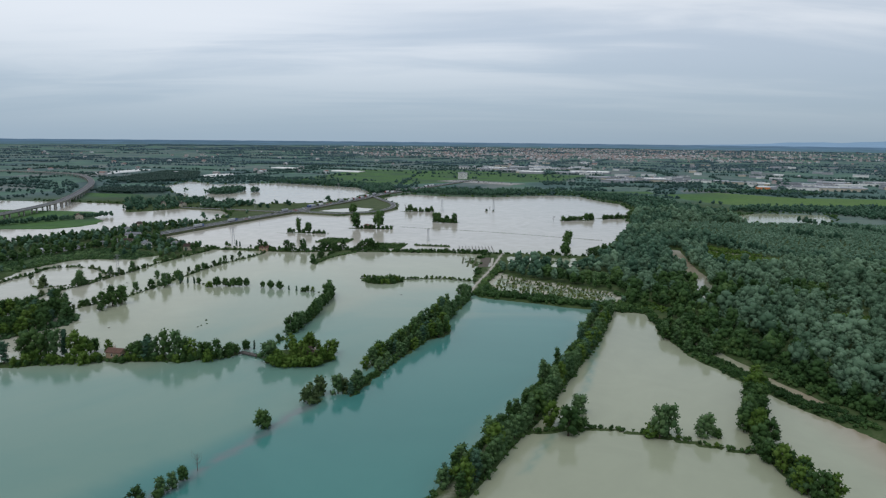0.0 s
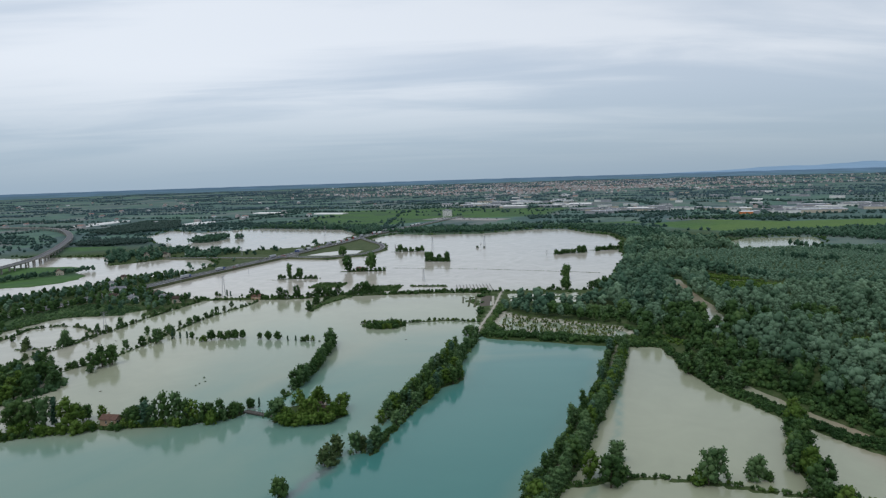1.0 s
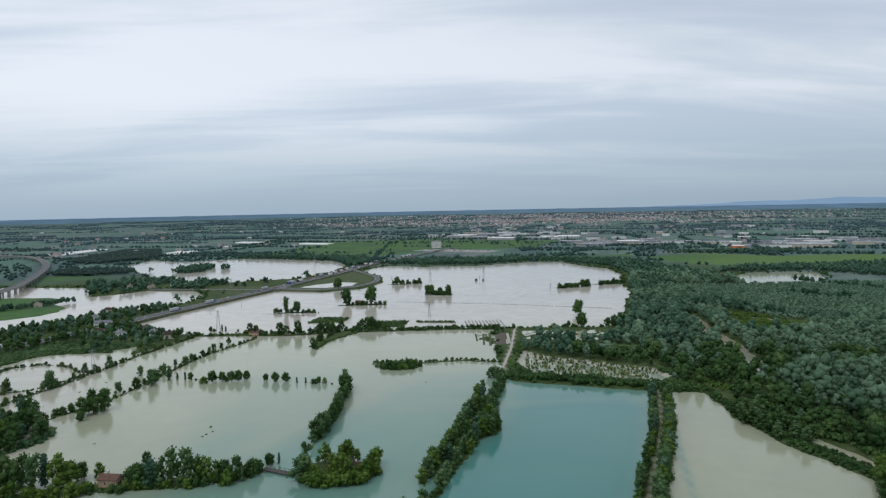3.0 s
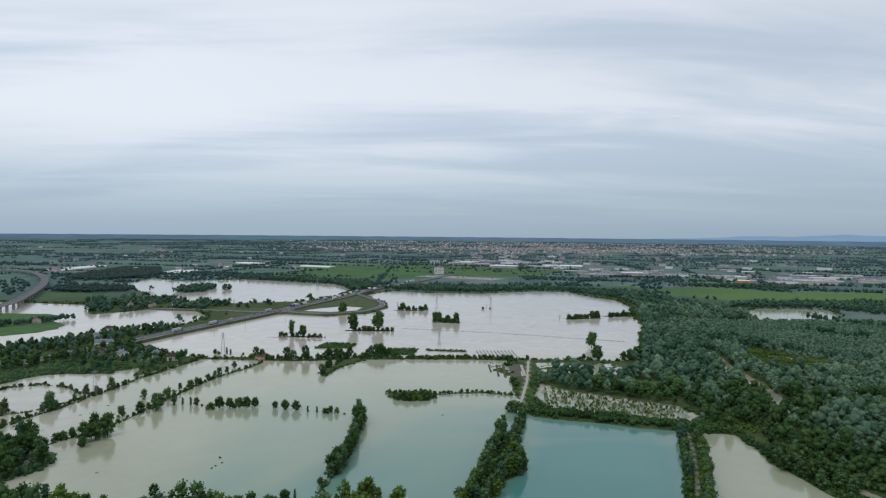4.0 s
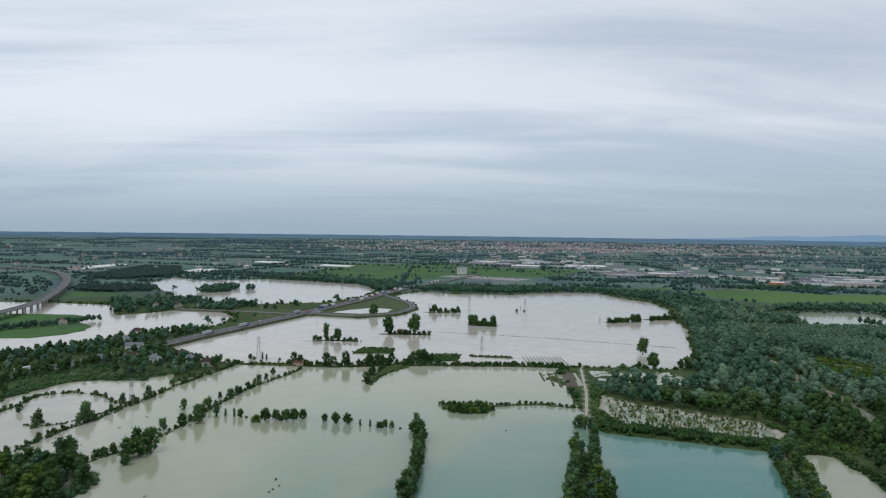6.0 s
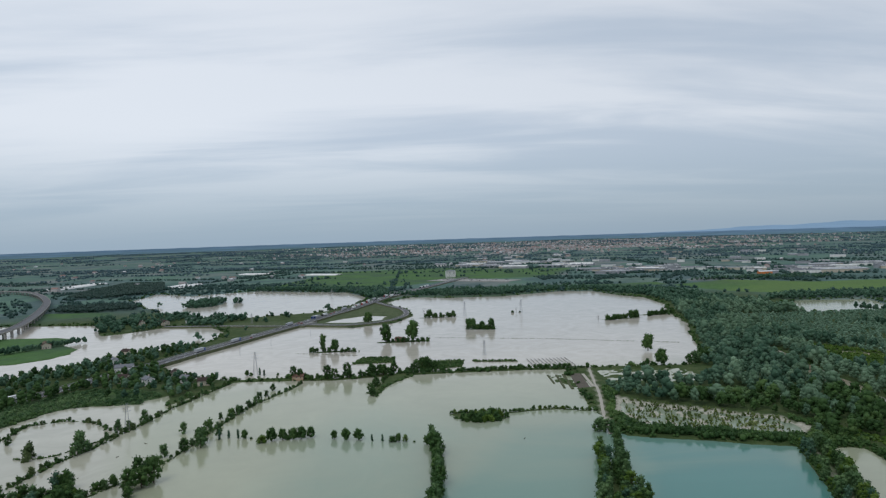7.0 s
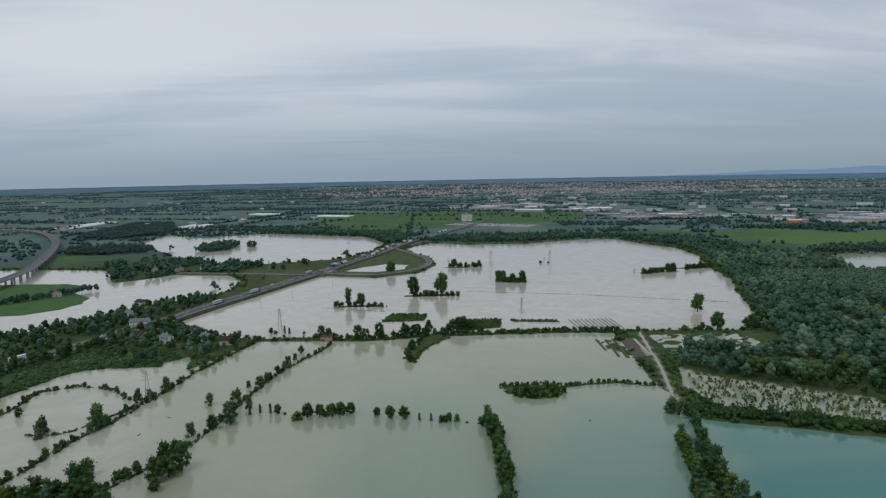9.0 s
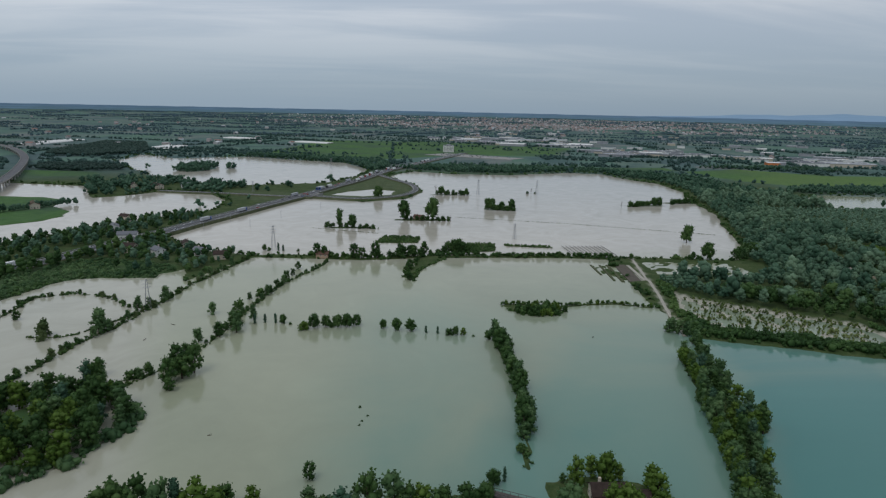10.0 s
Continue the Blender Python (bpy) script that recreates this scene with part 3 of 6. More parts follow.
def build_water():
    gx = lines((-1000, -400, 20), (-400, 260, 4), (260, 720, 20))
    gy = lines((-320, 150, 20), (150, 660, 4), (660, 1681, 20))
    X, Y = [a.ravel() for a in np.meshgrid(gx, gy)]
    quarry = [(23, 467.2), (106.1, 425), (95.3, 386.8), (59.7, 306.6), (23.9, 246.6), (-3.2, 186.5), (-80, -100), (-300, -100), (-120.1, 187.9), (-59.4, 252.8), (-35.2, 292.9), (0.9, 368.3)]
    clear = np.clip(0.75 - signed(X, Y, quarry) / 55, 0, 1.05)
    pale = [(-149.2, 309.8), (-58.2, 460.6), (-38.2, 490.7), (25, 489.5), (40.5, 408.1), (-29.5, 257.5), (-80, 187.5), (-340, 60), (-343.3, 283)]
    clear = np.maximum(clear, 0.62 * np.clip(0.6 - signed(X, Y, pale) / 60, 0, 1))
    east = np.clip((seg_dist(X, Y, [(29.6, 206.2), (69.4, 286.3), (112, 422.9)]) * np.where(X > np.interp(Y, [116.7, 191.5, 221.5, 250.5, 295.6, 347.6, 422.9], [-30.3, 3.8, 18.8, 35.8, 56.7, 82.4, 112]), 1, -1)) / 4, 0, 1)
    east *= (Y < 432)
    clear = np.maximum(clear, 0.40 * np.clip((640 - Y) / 160, 0, 1) * np.clip((X + 200) / 60, 0, 1))
    clear *= 1 - east
    clear *= 1 - 0.3 * np.clip((Y - 340) / 110, 0, 1)
    mud = np.clip((X - 150) / 20, 0, 1) * np.clip((660 - Y) / 30, 0, 1)
    shoal = np.clip(1.5 - seg_dist(X, Y, [(-57, 261), (-63, 250.6), (-70.2, 232.5), (-78.2, 217), (-84.8, 203.7), (-90.6, 191.9), (-100, 172)]) / (2.0 + 0.9 * wobble(X, Y, 25, 60)), 0, 1) * 0.8
    pale_part = np.maximum(np.clip((Y - 610) / 60, 0, 1), 0.55 * np.clip((-228 - X - 0.25 * (Y - 420)) / 25, 0, 1) * (X < -200)) * (X < 420)
    v = np.stack([X, Y, 0 * X], 1)
    me = mesh_of("water", v, grid_faces(len(gx), len(gy)), M_WATER, smooth=True, attrs={"clear": clear, "mud": mud, "shoal": shoal, "pale": pale_part})
    tagged(new("water", me), "calm flood water, turquoise over the quarry and silty beige elsewhere", "water", kind="structure")


build_ground()
build_water()


# ---------------------------------------------------------------- roads
def smooth_line(pts, step):
    """A rounded line through plan points (x, y, z)."""
    p = np.array(pts, float)
    p = np.concatenate([2 * p[:1] - p[1:2], p, 2 * p[-1:] - p[-2:-1]])
    out = []
    for i in range(1, len(p) - 2):
        n = max(2, int(np.linalg.norm(p[i + 1] - p[i]) / step))
        for s in range(n):
            t = s / n
            out.append(0.5 * (2 * p[i] + (p[i + 1] - p[i - 1]) * t + (2 * p[i - 1] - 5 * p[i] + 4 * p[i + 1] - p[i + 2]) * t * t
                              + (3 * p[i] - p[i - 1] - 3 * p[i + 1] + p[i + 2]) * t ** 3))
    out.append(p[-2])
    return np.array(out)


def sides(line):
    d = np.gradient(line[:, :2], axis=0)
    d /= np.linalg.norm(d, axis=1, keepdims=True) + 1e-9
    return d, np.stack([d[:, 1], -d[:, 0]], 1)


def swept(line, profile, closed=True):
    """Sweeps a profile of (offset to the right, height) along a line."""
    _, s = sides(line)
    k = len(profile)
    v = np.concatenate([np.concatenate([line[:, :2] + s * o, line[:, 2:3] + h], 1)[:, None] for o, h in profile], 1).reshape(-1, 3)
    f = []
    n = len(line)
    for j in range(k if closed else k - 1):
        a = np.arange(n - 1) * k + j
        b = np.arange(n - 1) * k + (j + 1) % k
        f.append(np.stack([a, a + k, b + k, b], 1))
    return v, np.concatenate(f)


def dashes(line, off, w, length, gap, z):
    _, s = sides(line)
    at = np.concatenate([[0], np.cumsum(np.linalg.norm(np.diff(line[:, :2], axis=0), axis=1))])
    geos = []
    for a in np.arange(0, at[-1] - length, length + gap):
        q = []
        for b, o in ((a, -w / 2), (a + length, -w / 2), (a + length, w / 2), (a, w / 2)):
            x = [np.interp(b, at, (line[:, :2] + s * (off + o))[:, i]) for i in (0, 1)]
            q.append((*x, np.interp(b, at, line[:, 2]) + z))
        geos.append((np.array(q), np.array([(0, 1, 2, 3)])))
    return join(*geos)


def road(name, label, line, half, bank, lanes, rails):
    """A carriageway on its grass embankment with edge lines, lane dashes and guard rails."""
    top = thing(name, label, "road", kind="structure")
    part("embankment", swept(line, [(-half - 1.5, -0.15), (half + 1.5, -0.15), (half + 1.5 + bank, -6), (-half - 1.5 - bank, -6)]), M_VERGE, top, "rough grass slopes")
    part("carriageway", swept(line, [(-half, 0.1), (half, 0.1), (half, -0.5), (-half, -0.5)]), M_ASPHALT, top)
    for o in (-half + 0.7, half - 0.7):
        part("edge_line", swept(line, [(o - 0.12, 0.106), (o + 0.12, 0.106)], False), M_LINE, top, "white painted line")
    for o in lanes:
        part("lane_marking", dashes(line, o, 0.2, 5, 9, 0.106), M_LINE, top, "white dashes")
    for o in rails:
        part("guard_rail", swept(line, [(o - 0.08, 0.45), (o + 0.08, 0.45), (o + 0.08, 0.85), (o - 0.08, 0.85)]), M_STEEL, top, "steel guard rail")
    return top


MZ = 2.7
mway = smooth_line([(x, y, 1.6 if y < 640 else MZ) for x, y in MWAY], 12)
road("motorway", "grey dual carriageway on a low embankment through the flood", mway, 7.4, 1.6, (-4.2, 4.2), (-7.8, -0.4, 0.4, 7.8))
RAMP = [(-221.9, 977, 2.6), (-195.9, 964, 2.4), (-155.9, 954, 2.2), (-108, 981, 2.2), (-84, 1038, 2.2), (-85.8, 1104, 2.2), (-107.4, 1166, 2.2), (-132.9, 1236, 2.5)]
road("slip_road", "curved slip road on a pale grass bank by the lake", smooth_line(RAMP, 8), 3.6, 6, (), (-4.4, 4.4))
CROSSROAD = [(-418.6, 1020, 1.8), (-326.9, 995, 2.2), (-258.2, 972, 2.4), (-217.9, 967, 2.4)]
road("side_road", "narrow raised road with dry grass verges", smooth_line(CROSSROAD, 10), 3.5, 6, (), ())
VIAD = [(-579.8, 672, 9), (-586.9, 776, 9), (-594, 880, 9), (-605, 968, 9), (-628, 1058, 9), (-693, 1227, 9), (-791, 1442, 9), (-915, 1646, 9), (-1020, 1776, 8), (-1139, 1858, 7), (-1341, 1950, 5), (-1716, 2022, 3)]
viaduct_line = smooth_line(VIAD, 15)


def build_track():
    """The pale gravel track between the plots and the nursery."""
    line = smooth_line([(x, y, 0) for x, y in TRACK], 3)
    line[:, 2] = np.maximum(land_height(line[:, 0], line[:, 1]), 0.15) + 0.12
    top = thing("gravel_track", "pale wet gravel track beside the flooded plots", "track", kind="structure")
    part("surface", swept(line, [(-1.3, -0.9), (-0.95, 0.02), (0, 0.08), (0.95, 0.02), (1.3, -0.9)], False), M_TRACK, top)


build_track()


def build_viaduct():
    top = thing("viaduct", "curving pale concrete viaduct on rows of piers", "viaduct", kind="structure")
    part("deck", swept(viaduct_line, [(-6.4, 0), (6.4, 0), (6.4, -0.5), (4.2, -1.7), (-4.2, -1.7), (-6.4, -0.5)]), M_CONCRETE, top)
    part("carriageway", swept(viaduct_line, [(-5.8, 0.012), (5.8, 0.012)], False), M_ASPHALT, top)
    for o in (-6.2, 6.2):
        part("parapet", swept(viaduct_line, [(o - 0.15, 0), (o + 0.15, 0), (o + 0.15, 1.0), (o - 0.15, 1.0)]), M_CONCRETE, top)
    _, s = sides(viaduct_line)
    for i in range(1, len(viaduct_line) - 22, 2):
        for o in (-3.4, 3.4):
            x, y = viaduct_line[i, :2] + s[i] * o
            part("pier", box(x - 0.9, x + 0.9, y - 0.9, y + 0.9, -2, viaduct_line[i, 2] - 1.65), M_CONCRETE, top)


build_viaduct()


def build_overpass():
    """The bridge by which the side road passes under the motorway."""
    top = thing("overpass", "low concrete bridge carrying the motorway", "bridge", kind="structure", at=(-221.9, 987, 0))
    top.rotation_euler = (0, 0, radians(-22))
    part("deck", box(-11.5, 11.5, -13, 13, 1.6, 2.6), M_CONCRETE, top)
    for x in (-11.3, 11.3):
        part("parapet", box(x - 0.25, x + 0.25, -13, 13, 2.6, 3.6), M_CONCRETE, top)
    for y in (-12.2, 12.2):
        part("abutment", box(-11, 11, y - 0.8, y + 0.8, -1, 1.7), M_CONCRETE, top)


build_overpass()


# ---------------------------------------------------------------- trees
def leaf_cards(r, c, n, size, tilt=0.55):
    """Small tilted quads as tufts of leaves; c: centres and outward ways."""
    pts, ways = c
    i = r.randint(0, len(pts), n)
    p, w = pts[i], ways[i] + r.normal(0, tilt, (n, 3))
    w /= np.linalg.norm(w, axis=1, keepdims=True)
    a = np.cross(w, r.normal(0, 1, (n, 3)))
    a /= np.linalg.norm(a, axis=1, keepdims=True) + 1e-9
    b = np.cross(w, a)
    s = size * r.uniform(0.6, 1.5, (n, 1))
    p = p + ways[i] * s * r.uniform(-0.4, 0.6, (n, 1))
    q = np.stack([p - a * s - b * s * 0.6, p + a * s * 0.9 - b * s * 0.5, p + b * s * r.uniform(0.7, 1.3, (n, 1))], 1).reshape(-1, 3)
    return q, np.arange(3 * n).reshape(-1, 3)


def crown(seed, lobes, spread, low, high, lobe, cards, card, shape="round", ball_geo=BALL1, tilt=0.5, core=0.80):
    """Leaf crown made of uneven lobes with loose tufts on them. Unit: metres."""
    r = np.random.RandomState(seed)
    geos, pts, ways = [], [], []
    for i in range(lobes):
        t = (i + r.uniform(0.1, 0.9)) / lobes
        z = low + (high - low) * t
        if shape == "round":
            reach = spread * math.sqrt(max(0.05, 1 - (2 * t - 0.85) ** 2 * 0.75))
        elif shape == "upright":
            reach = spread * (1 - 0.5 * t) * (0.6 + 0.8 * r.uniform())
        elif shape == "tall":
            reach = spread * (1 - 0.75 * t)
        else:
            reach = spread * (1.0 - 0.45 * t)
        a, d = i * 2.4 + r.uniform(-0.5, 0.5), reach * math.sqrt(r.uniform(0.05, 1))
        c = np.array([math.cos(a) * d, math.sin(a) * d, z])
        rad = lobe * r.uniform(0.7, 1.2)
        v, f = ball_geo
        w = v * (1 + r.uniform(-0.28, 0.22, (len(v), 1))) * rad * [1, 1, r.uniform(0.8, 1.15)]
        geos.append((w * core + c, f))
        pts.append(w + c)
        ways.append(v)
    if cards:
        geos.append(leaf_cards(r, (np.concatenate(pts), np.concatenate(ways)), cards, card, tilt))
    return join(*geos)


def trunk(seed, height, r0, spread, low):
    r = np.random.RandomState(seed + 500)
    lean = r.normal(0, 0.25, 2)
    top = np.array([lean[0], lean[1], height * 0.72])
    geos = [rod((0, 0, -2.2), (lean[0] * 0.3, lean[1] * 0.3, low), r0 * 1.25, r0 * 0.85, 7), rod((lean[0] * 0.3, lean[1] * 0.3, low), top, r0 * 0.85, r0 * 0.25, 6)]
    for i in range(5):
        a = i * 2.4 + r.uniform(-0.5, 0.5)
        z = low + (height * 0.6 - low) * r.uniform(0, 0.9)
        geos.append(rod((0, 0, z), (math.cos(a) * spread * 0.7, math.sin(a) * spread * 0.7, z + height * r.uniform(0.12, 0.3)), r0 * 0.4, r0 * 0.1, 4))
    return join(*geos)


def bare_tree(seed, height):
    r = np.random.RandomState(seed + 900)
    geos = [rod((0, 0, -2), (0.2, 0.1, height), 0.16, 0.03, 5)]
    for i in range(16):
        z, a, l = height * r.uniform(0.25, 0.9), i * 2.4, height * r.uniform(0.2, 0.42)
        e = (math.cos(a) * l * 0.6, math.sin(a) * l * 0.6, z + l * 0.7)
        geos.append(rod((0.1, 0.05, z), e, 0.06, 0.02, 4))
        geos.append(rod(e, (e[0] + r.normal(0, 0.4), e[1] + r.normal(0, 0.4), e[2] + l * 0.4), 0.03, 0.01, 3))
    return join(*geos)


MODELS = {}


def tree_model(kind, n):
    """The meshes of one tree of a kind, made once."""
    key = (kind, n)
    if key in MODELS:
        return MODELS[key]
    s = n * 17 + sum(map(ord, kind))
    if kind == "oak":
        c, t, m = crown(s, 15, 2.6, 1.7, 8.6, 1.3, 950, 0.29), trunk(s, 9, 0.28, 2.4, 2.2), M_OAK
    elif kind == "round":
        c, t, m = crown(s, 24, 3.2, 1.9, 7.4, 1.4, 1250, 0.27), trunk(s, 7.5, 0.28, 2.4, 1.4), M_OAK
    elif kind == "alder":
        c, t, m = crown(s, 15, 1.9, 1.4, 9.8, 1.15, 950, 0.29, "upright"), trunk(s, 10, 0.24, 1.8, 1.8), (M_OAK, M_BANK, M_BANK, M_DARK, M_OAK)[n]
    elif kind == "lime":
        c, t, m = crown(s, 15, 2.5, 1.6, 8.6, 1.25, 950, 0.29), trunk(s, 9, 0.26, 2.3, 2.0), M_LIME
    elif kind == "poplar":
        c, t, m = crown(s, 16, 1.3, 1.4, 11.0, 0.95, 800, 0.32, "tall"), trunk(s, 11, 0.24, 1.0, 1.6), M_DARK
    elif kind == "willow":
        c, t, m = crown(s, 15, 2.5, 1.4, 8.3, 1.25, 950, 0.29, "dome"), trunk(s, 8, 0.28, 2.2, 1.2), M_BANK
    elif kind == "bush":
        c, t, m = crown(s, 8, 1.6, 0.5, 3.2, 0.95, 380, 0.3, "dome"), trunk(s, 3, 0.10, 1.3, 0.3), M_OAK
    elif kind == "reedbush":
        c, t, m = crown(s, 9, 1.5, 0.5, 4.0, 0.85, 420, 0.32, "dome"), trunk(s, 3, 0.09, 1.2, 0.3), M_DRY
    elif kind == "limebush":
        c, t, m = crown(s, 8, 1.7, 0.6, 3.4, 1.0, 420, 0.3, "dome"), trunk(s, 3, 0.10, 1.3, 0.3), M_LIME
    else:
        c, t, m = None, bare_tree(s, 6), M_DEAD
    MODELS[key] = (mesh_of("crown", *c, m, smooth=True) if c else None, mesh_of("trunk", *t, M_BARK if c else M_DEAD))
    return MODELS[key]


NAMES = {"round": "round_tree", "alder": "alder_tree", "oak": "tree", "lime": "tree", "poplar": "poplar_tree", "willow": "willow_tree", "bush": "bush", "reedbush": "osier_bush", "limebush": "leafy_shrub", "bare": "bare_tree"}
LOOKS = {"round": "round-crowned dark green tree", "alder": "dark green bankside alder", "oak": "dark green broadleaf tree", "lime": "fresh yellow-green leafy tree", "poplar": "tall slender dark green poplar", "willow": "soft green rounded willow",
         "bush": "dense dark green bush", "reedbush": "olive-green leafy bush", "limebush": "bright green leafy bush", "bare": "leafless grey drowned tree"}
rnd = np.random.RandomState(4)


def place_tree(kind, x, y, size=1.0, where="standing in flood water", group=""):
    """One tree with its trunk and crown as parts; trees of a model share their meshes."""
    if math.hypot(x + 170, y - 318.5) < 5.5:
        return None
    n = rnd.randint(0, 5)
    z = max(float(land_height(np.array([float(x)]), np.array([float(y)]))[0]), -0.4) - 0.1
    wide, high = ((0.85, 1.02), (1.0, 1.22)) if kind == "round" else ((0.95, 1.2), (0.85, 1.22))
    sc = (size * rnd.uniform(*wide), size * rnd.uniform(*wide), size * rnd.uniform(*high))
    turn = rnd.uniform(0, 6.28)
    cm, tm = tree_model(kind, n)
    ob = thing(NAMES[kind], LOOKS[kind] + " " + where, NAMES[kind].replace("_", " "), group)
    ob.matrix_basis = Matrix.LocRotScale((x, y, z), Euler((0, 0, turn)), sc)
    t = new("trunk", tm)
    t.parent = ob
    if cm:
        new("crown", cm).parent = ob
    return ob


def along(line, step, width, kinds, lo, hi, where, group, skip=0.0):
    """Trees along a line, scattered over its width."""
    p = np.array(line, float)
    at = np.concatenate([[0], np.cumsum(np.linalg.norm(np.diff(p, axis=0), axis=1))])
    d = step * 0.4
    while d < at[-1]:
        x, y = np.interp(d, at, p[:, 0]), np.interp(d, at, p[:, 1])
        if rnd.uniform() >= skip:
            place_tree(kinds[rnd.randint(len(kinds))], x + rnd.uniform(-width, width), y + rnd.uniform(-width, width) * 0.7, rnd.uniform(lo, hi), where, group)
        d += step * rnd.uniform(0.65, 1.35)


def offset_line(line, o):
    p = np.array([(x, y, 0) for x, y in line], float)
    _, s = sides(p)
    return [tuple(q) for q in p[:, :2] + s * o]


def within(poly, gap, kinds, lo, hi, where, group, seed=0):
    """Trees spread over an area."""
    r = np.random.RandomState(seed)
    x0, y0 = np.min(poly, axis=0)
    x1, y1 = np.max(poly, axis=0)
    for x in np.arange(x0, x1, gap):
        for y in np.arange(y0, y1, gap):
            px, py = x + r.uniform(-0.4, 0.4) * gap, y + r.uniform(-0.4, 0.4) * gap
            if inside(np.array([px]), np.array([py]), poly)[0] and not inside(np.array([px]), np.array([py]), CLEARING)[0]:
                place_tree(kinds[r.randint(len(kinds))], px, py, r.uniform(lo, hi), where, group)


# the tree-lined bank with its track between the quarry lake and the brown pond
along(offset_line(BANK_MAIN[:6], -3.6), 3.4, 0.9, ["willow", "willow", "alder", "willow", "lime"], 0.8, 1.1, "on the long bank", "trees on the long bank")
along(offset_line(BANK_MAIN[:6], 3.9), 3.4, 0.9, ["willow", "bush", "limebush", "alder", "bush"], 0.65, 1.0, "on the long bank", "trees on the long bank")
along(CROSS, 5.0, 0.8, ["bush", "limebush"], 0.35, 0.6, "on the narrow cross dyke", "bushes on the cross dyke")
for k, x, y, s in (("willow", 85.9, 233.5, 1.3), ("willow", 89.8, 234.5, 1.35), ("limebush", 82.9, 234.6, 1.5), ("willow", 102.5, 235.3, 0.9), ("willow", 105.4, 235.2, 1.0), ("bush", 109.4, 235.1, 1.2), ("oak", 50.5, 235.1, 1.3), ("lime", 44.6, 242.3, 1.15), ("willow", 58.5, 255.2, 1.15), ("bush", 52.5, 244.2, 1.9), ("bush", 56.4, 241.1, 1.5), ("oak", 40.7, 251.4, 1.15)):
    place_tree(k, x, y, s, "on the narrow cross dyke", "bushes on the cross dyke")
along(offset_line(RIGHT_BANK[:5], 1.8), 2.9, 3.2, ["oak", "willow", "oak", "lime"], 0.8, 1.15, "on the bank between two ponds", "trees between the ponds")
# farm strip, house island and their dyke
STRIP_WEST = [
    ("limebush", -209.8, 308, 1.38), ("limebush", -206.5, 311.1, 1.61), ("limebush", -197.7, 309.2, 1.47), ("oak", -214.8, 322.1, 1.50), ("oak", -209.7, 320.2, 1.28),
    ("willow", -201.8, 320.4, 1.42), ("poplar", -197.9, 321.7, 1.14), ("lime", -192.2, 321.7, 1.57), ("lime", -187.6, 321.1, 1.40), ("round", -186.5, 329, 0.87),
    ("limebush", -188.8, 310, 1.35), ("limebush", -181.2, 309.5, 1.68), ("limebush", -176.2, 313.3, 1.11), ("lime", -178.8, 328.8, 0.73), ("bush", -167.3, 313.3, 1.06),
    ("oak", -209.6, 326.7, 1.19), ("oak", -219, 321.4, 1.19)]
for k, x, y, size in STRIP_WEST:
    place_tree(k, x, y, size, "on the flooded farm strip", "trees on the farm strip")
STRIP_EAST = [
    ("bush", -163.1, 311.5, 0.95), ("oak", -162.2, 320.4, 0.86), ("oak", -156.5, 317, 1.04), ("alder", -152.6, 317.2, 1.25), ("willow", -149.6, 317.4, 1.19),
    ("oak", -144.9, 319.9, 1.38), ("alder", -137.9, 319.8, 1.33), ("oak", -133.9, 319.2, 1.18), ("lime", -130.2, 318.7, 1.15), ("limebush", -136.4, 313.5, 1.06),
    ("oak", -125.1, 319.9, 1.09), ("limebush", -120.4, 315.6, 1.43), ("oak", -117.4, 319.4, 1.01), ("willow", -115, 318.5, 0.59), ("oak", -113.4, 323.2, 0.73),
    ("round", -111.3, 322.4, 0.81), ("round", -110.1, 327, 0.71), ("round", -106.4, 334.4, 0.66), ("poplar", -102.5, 336.3, 0.40), ("willow", -162.2, 327.1, 0.85),
    ("oak", -163.5, 341.8, 0.66), ("oak", -122.9, 323.2, 0.88)]
for k, x, y, size in STRIP_EAST:
    place_tree(k, x, y, size, "on the flooded farm strip", "trees on the farm strip")
along(offset_line(HOUSE_STRIP[:3], 0), 3.6, 3.5, ["oak", "lime", "alder", "limebush"], 0.75, 1.15, "on the flooded farm strip", "trees on the farm strip")
along(offset_line(HOUSE_STRIP[2:], 4.6), 3.6, 0.8, ["limebush", "bush", "bush"], 0.7, 1.1, "on the flooded farm strip", "trees on the farm strip")
ISLAND_TREES = [
    ("willow", -89.7, 314.6, 1.34), ("willow", -87.9, 315.7, 1.16), ("round", -93.7, 352.8, 0.47), ("limebush", -84.6, 310, 1.75), ("limebush", -81.5, 309.3, 1.65),
    ("limebush", -77.7, 309.3, 1.54), ("limebush", -73.9, 309.3, 1.47), ("limebush", -70.1, 308.8, 1.47), ("limebush", -66.3, 308.8, 1.47),
    ("limebush", -63.1, 310, 1.34), ("lime", -74.1, 337, 0.83), ("lime", -70.7, 334.9, 0.83), ("lime", -66.6, 332.8, 0.59), ("lime", -58.8, 322, 1.01),
    ("limebush", -60.8, 316.1, 1.15), ("limebush", -57.8, 317.9, 1.25), ("poplar", -79.6, 336.2, 0.44), ("oak", -84.4, 333.8, 0.39)]
for k, x, y, size in ISLAND_TREES:
    place_tree(k, x, y, size, "round the drowned farmhouse", "trees round the farmhouse")
for x, y, size in ((-81, 331.5, 0.95), (-57.7, 329, 1.0), (-70.7, 332, 1.05)):
    place_tree("lime", x, y, size, "round the drowned farmhouse", "trees round the farmhouse")
along([(-85, 314.5), (-76, 313.5), (-66, 313), (-60, 315)], 2.6, 0.8, ["limebush", "lime"], 0.75, 1.15, "round the drowned farmhouse", "trees round the farmhouse")
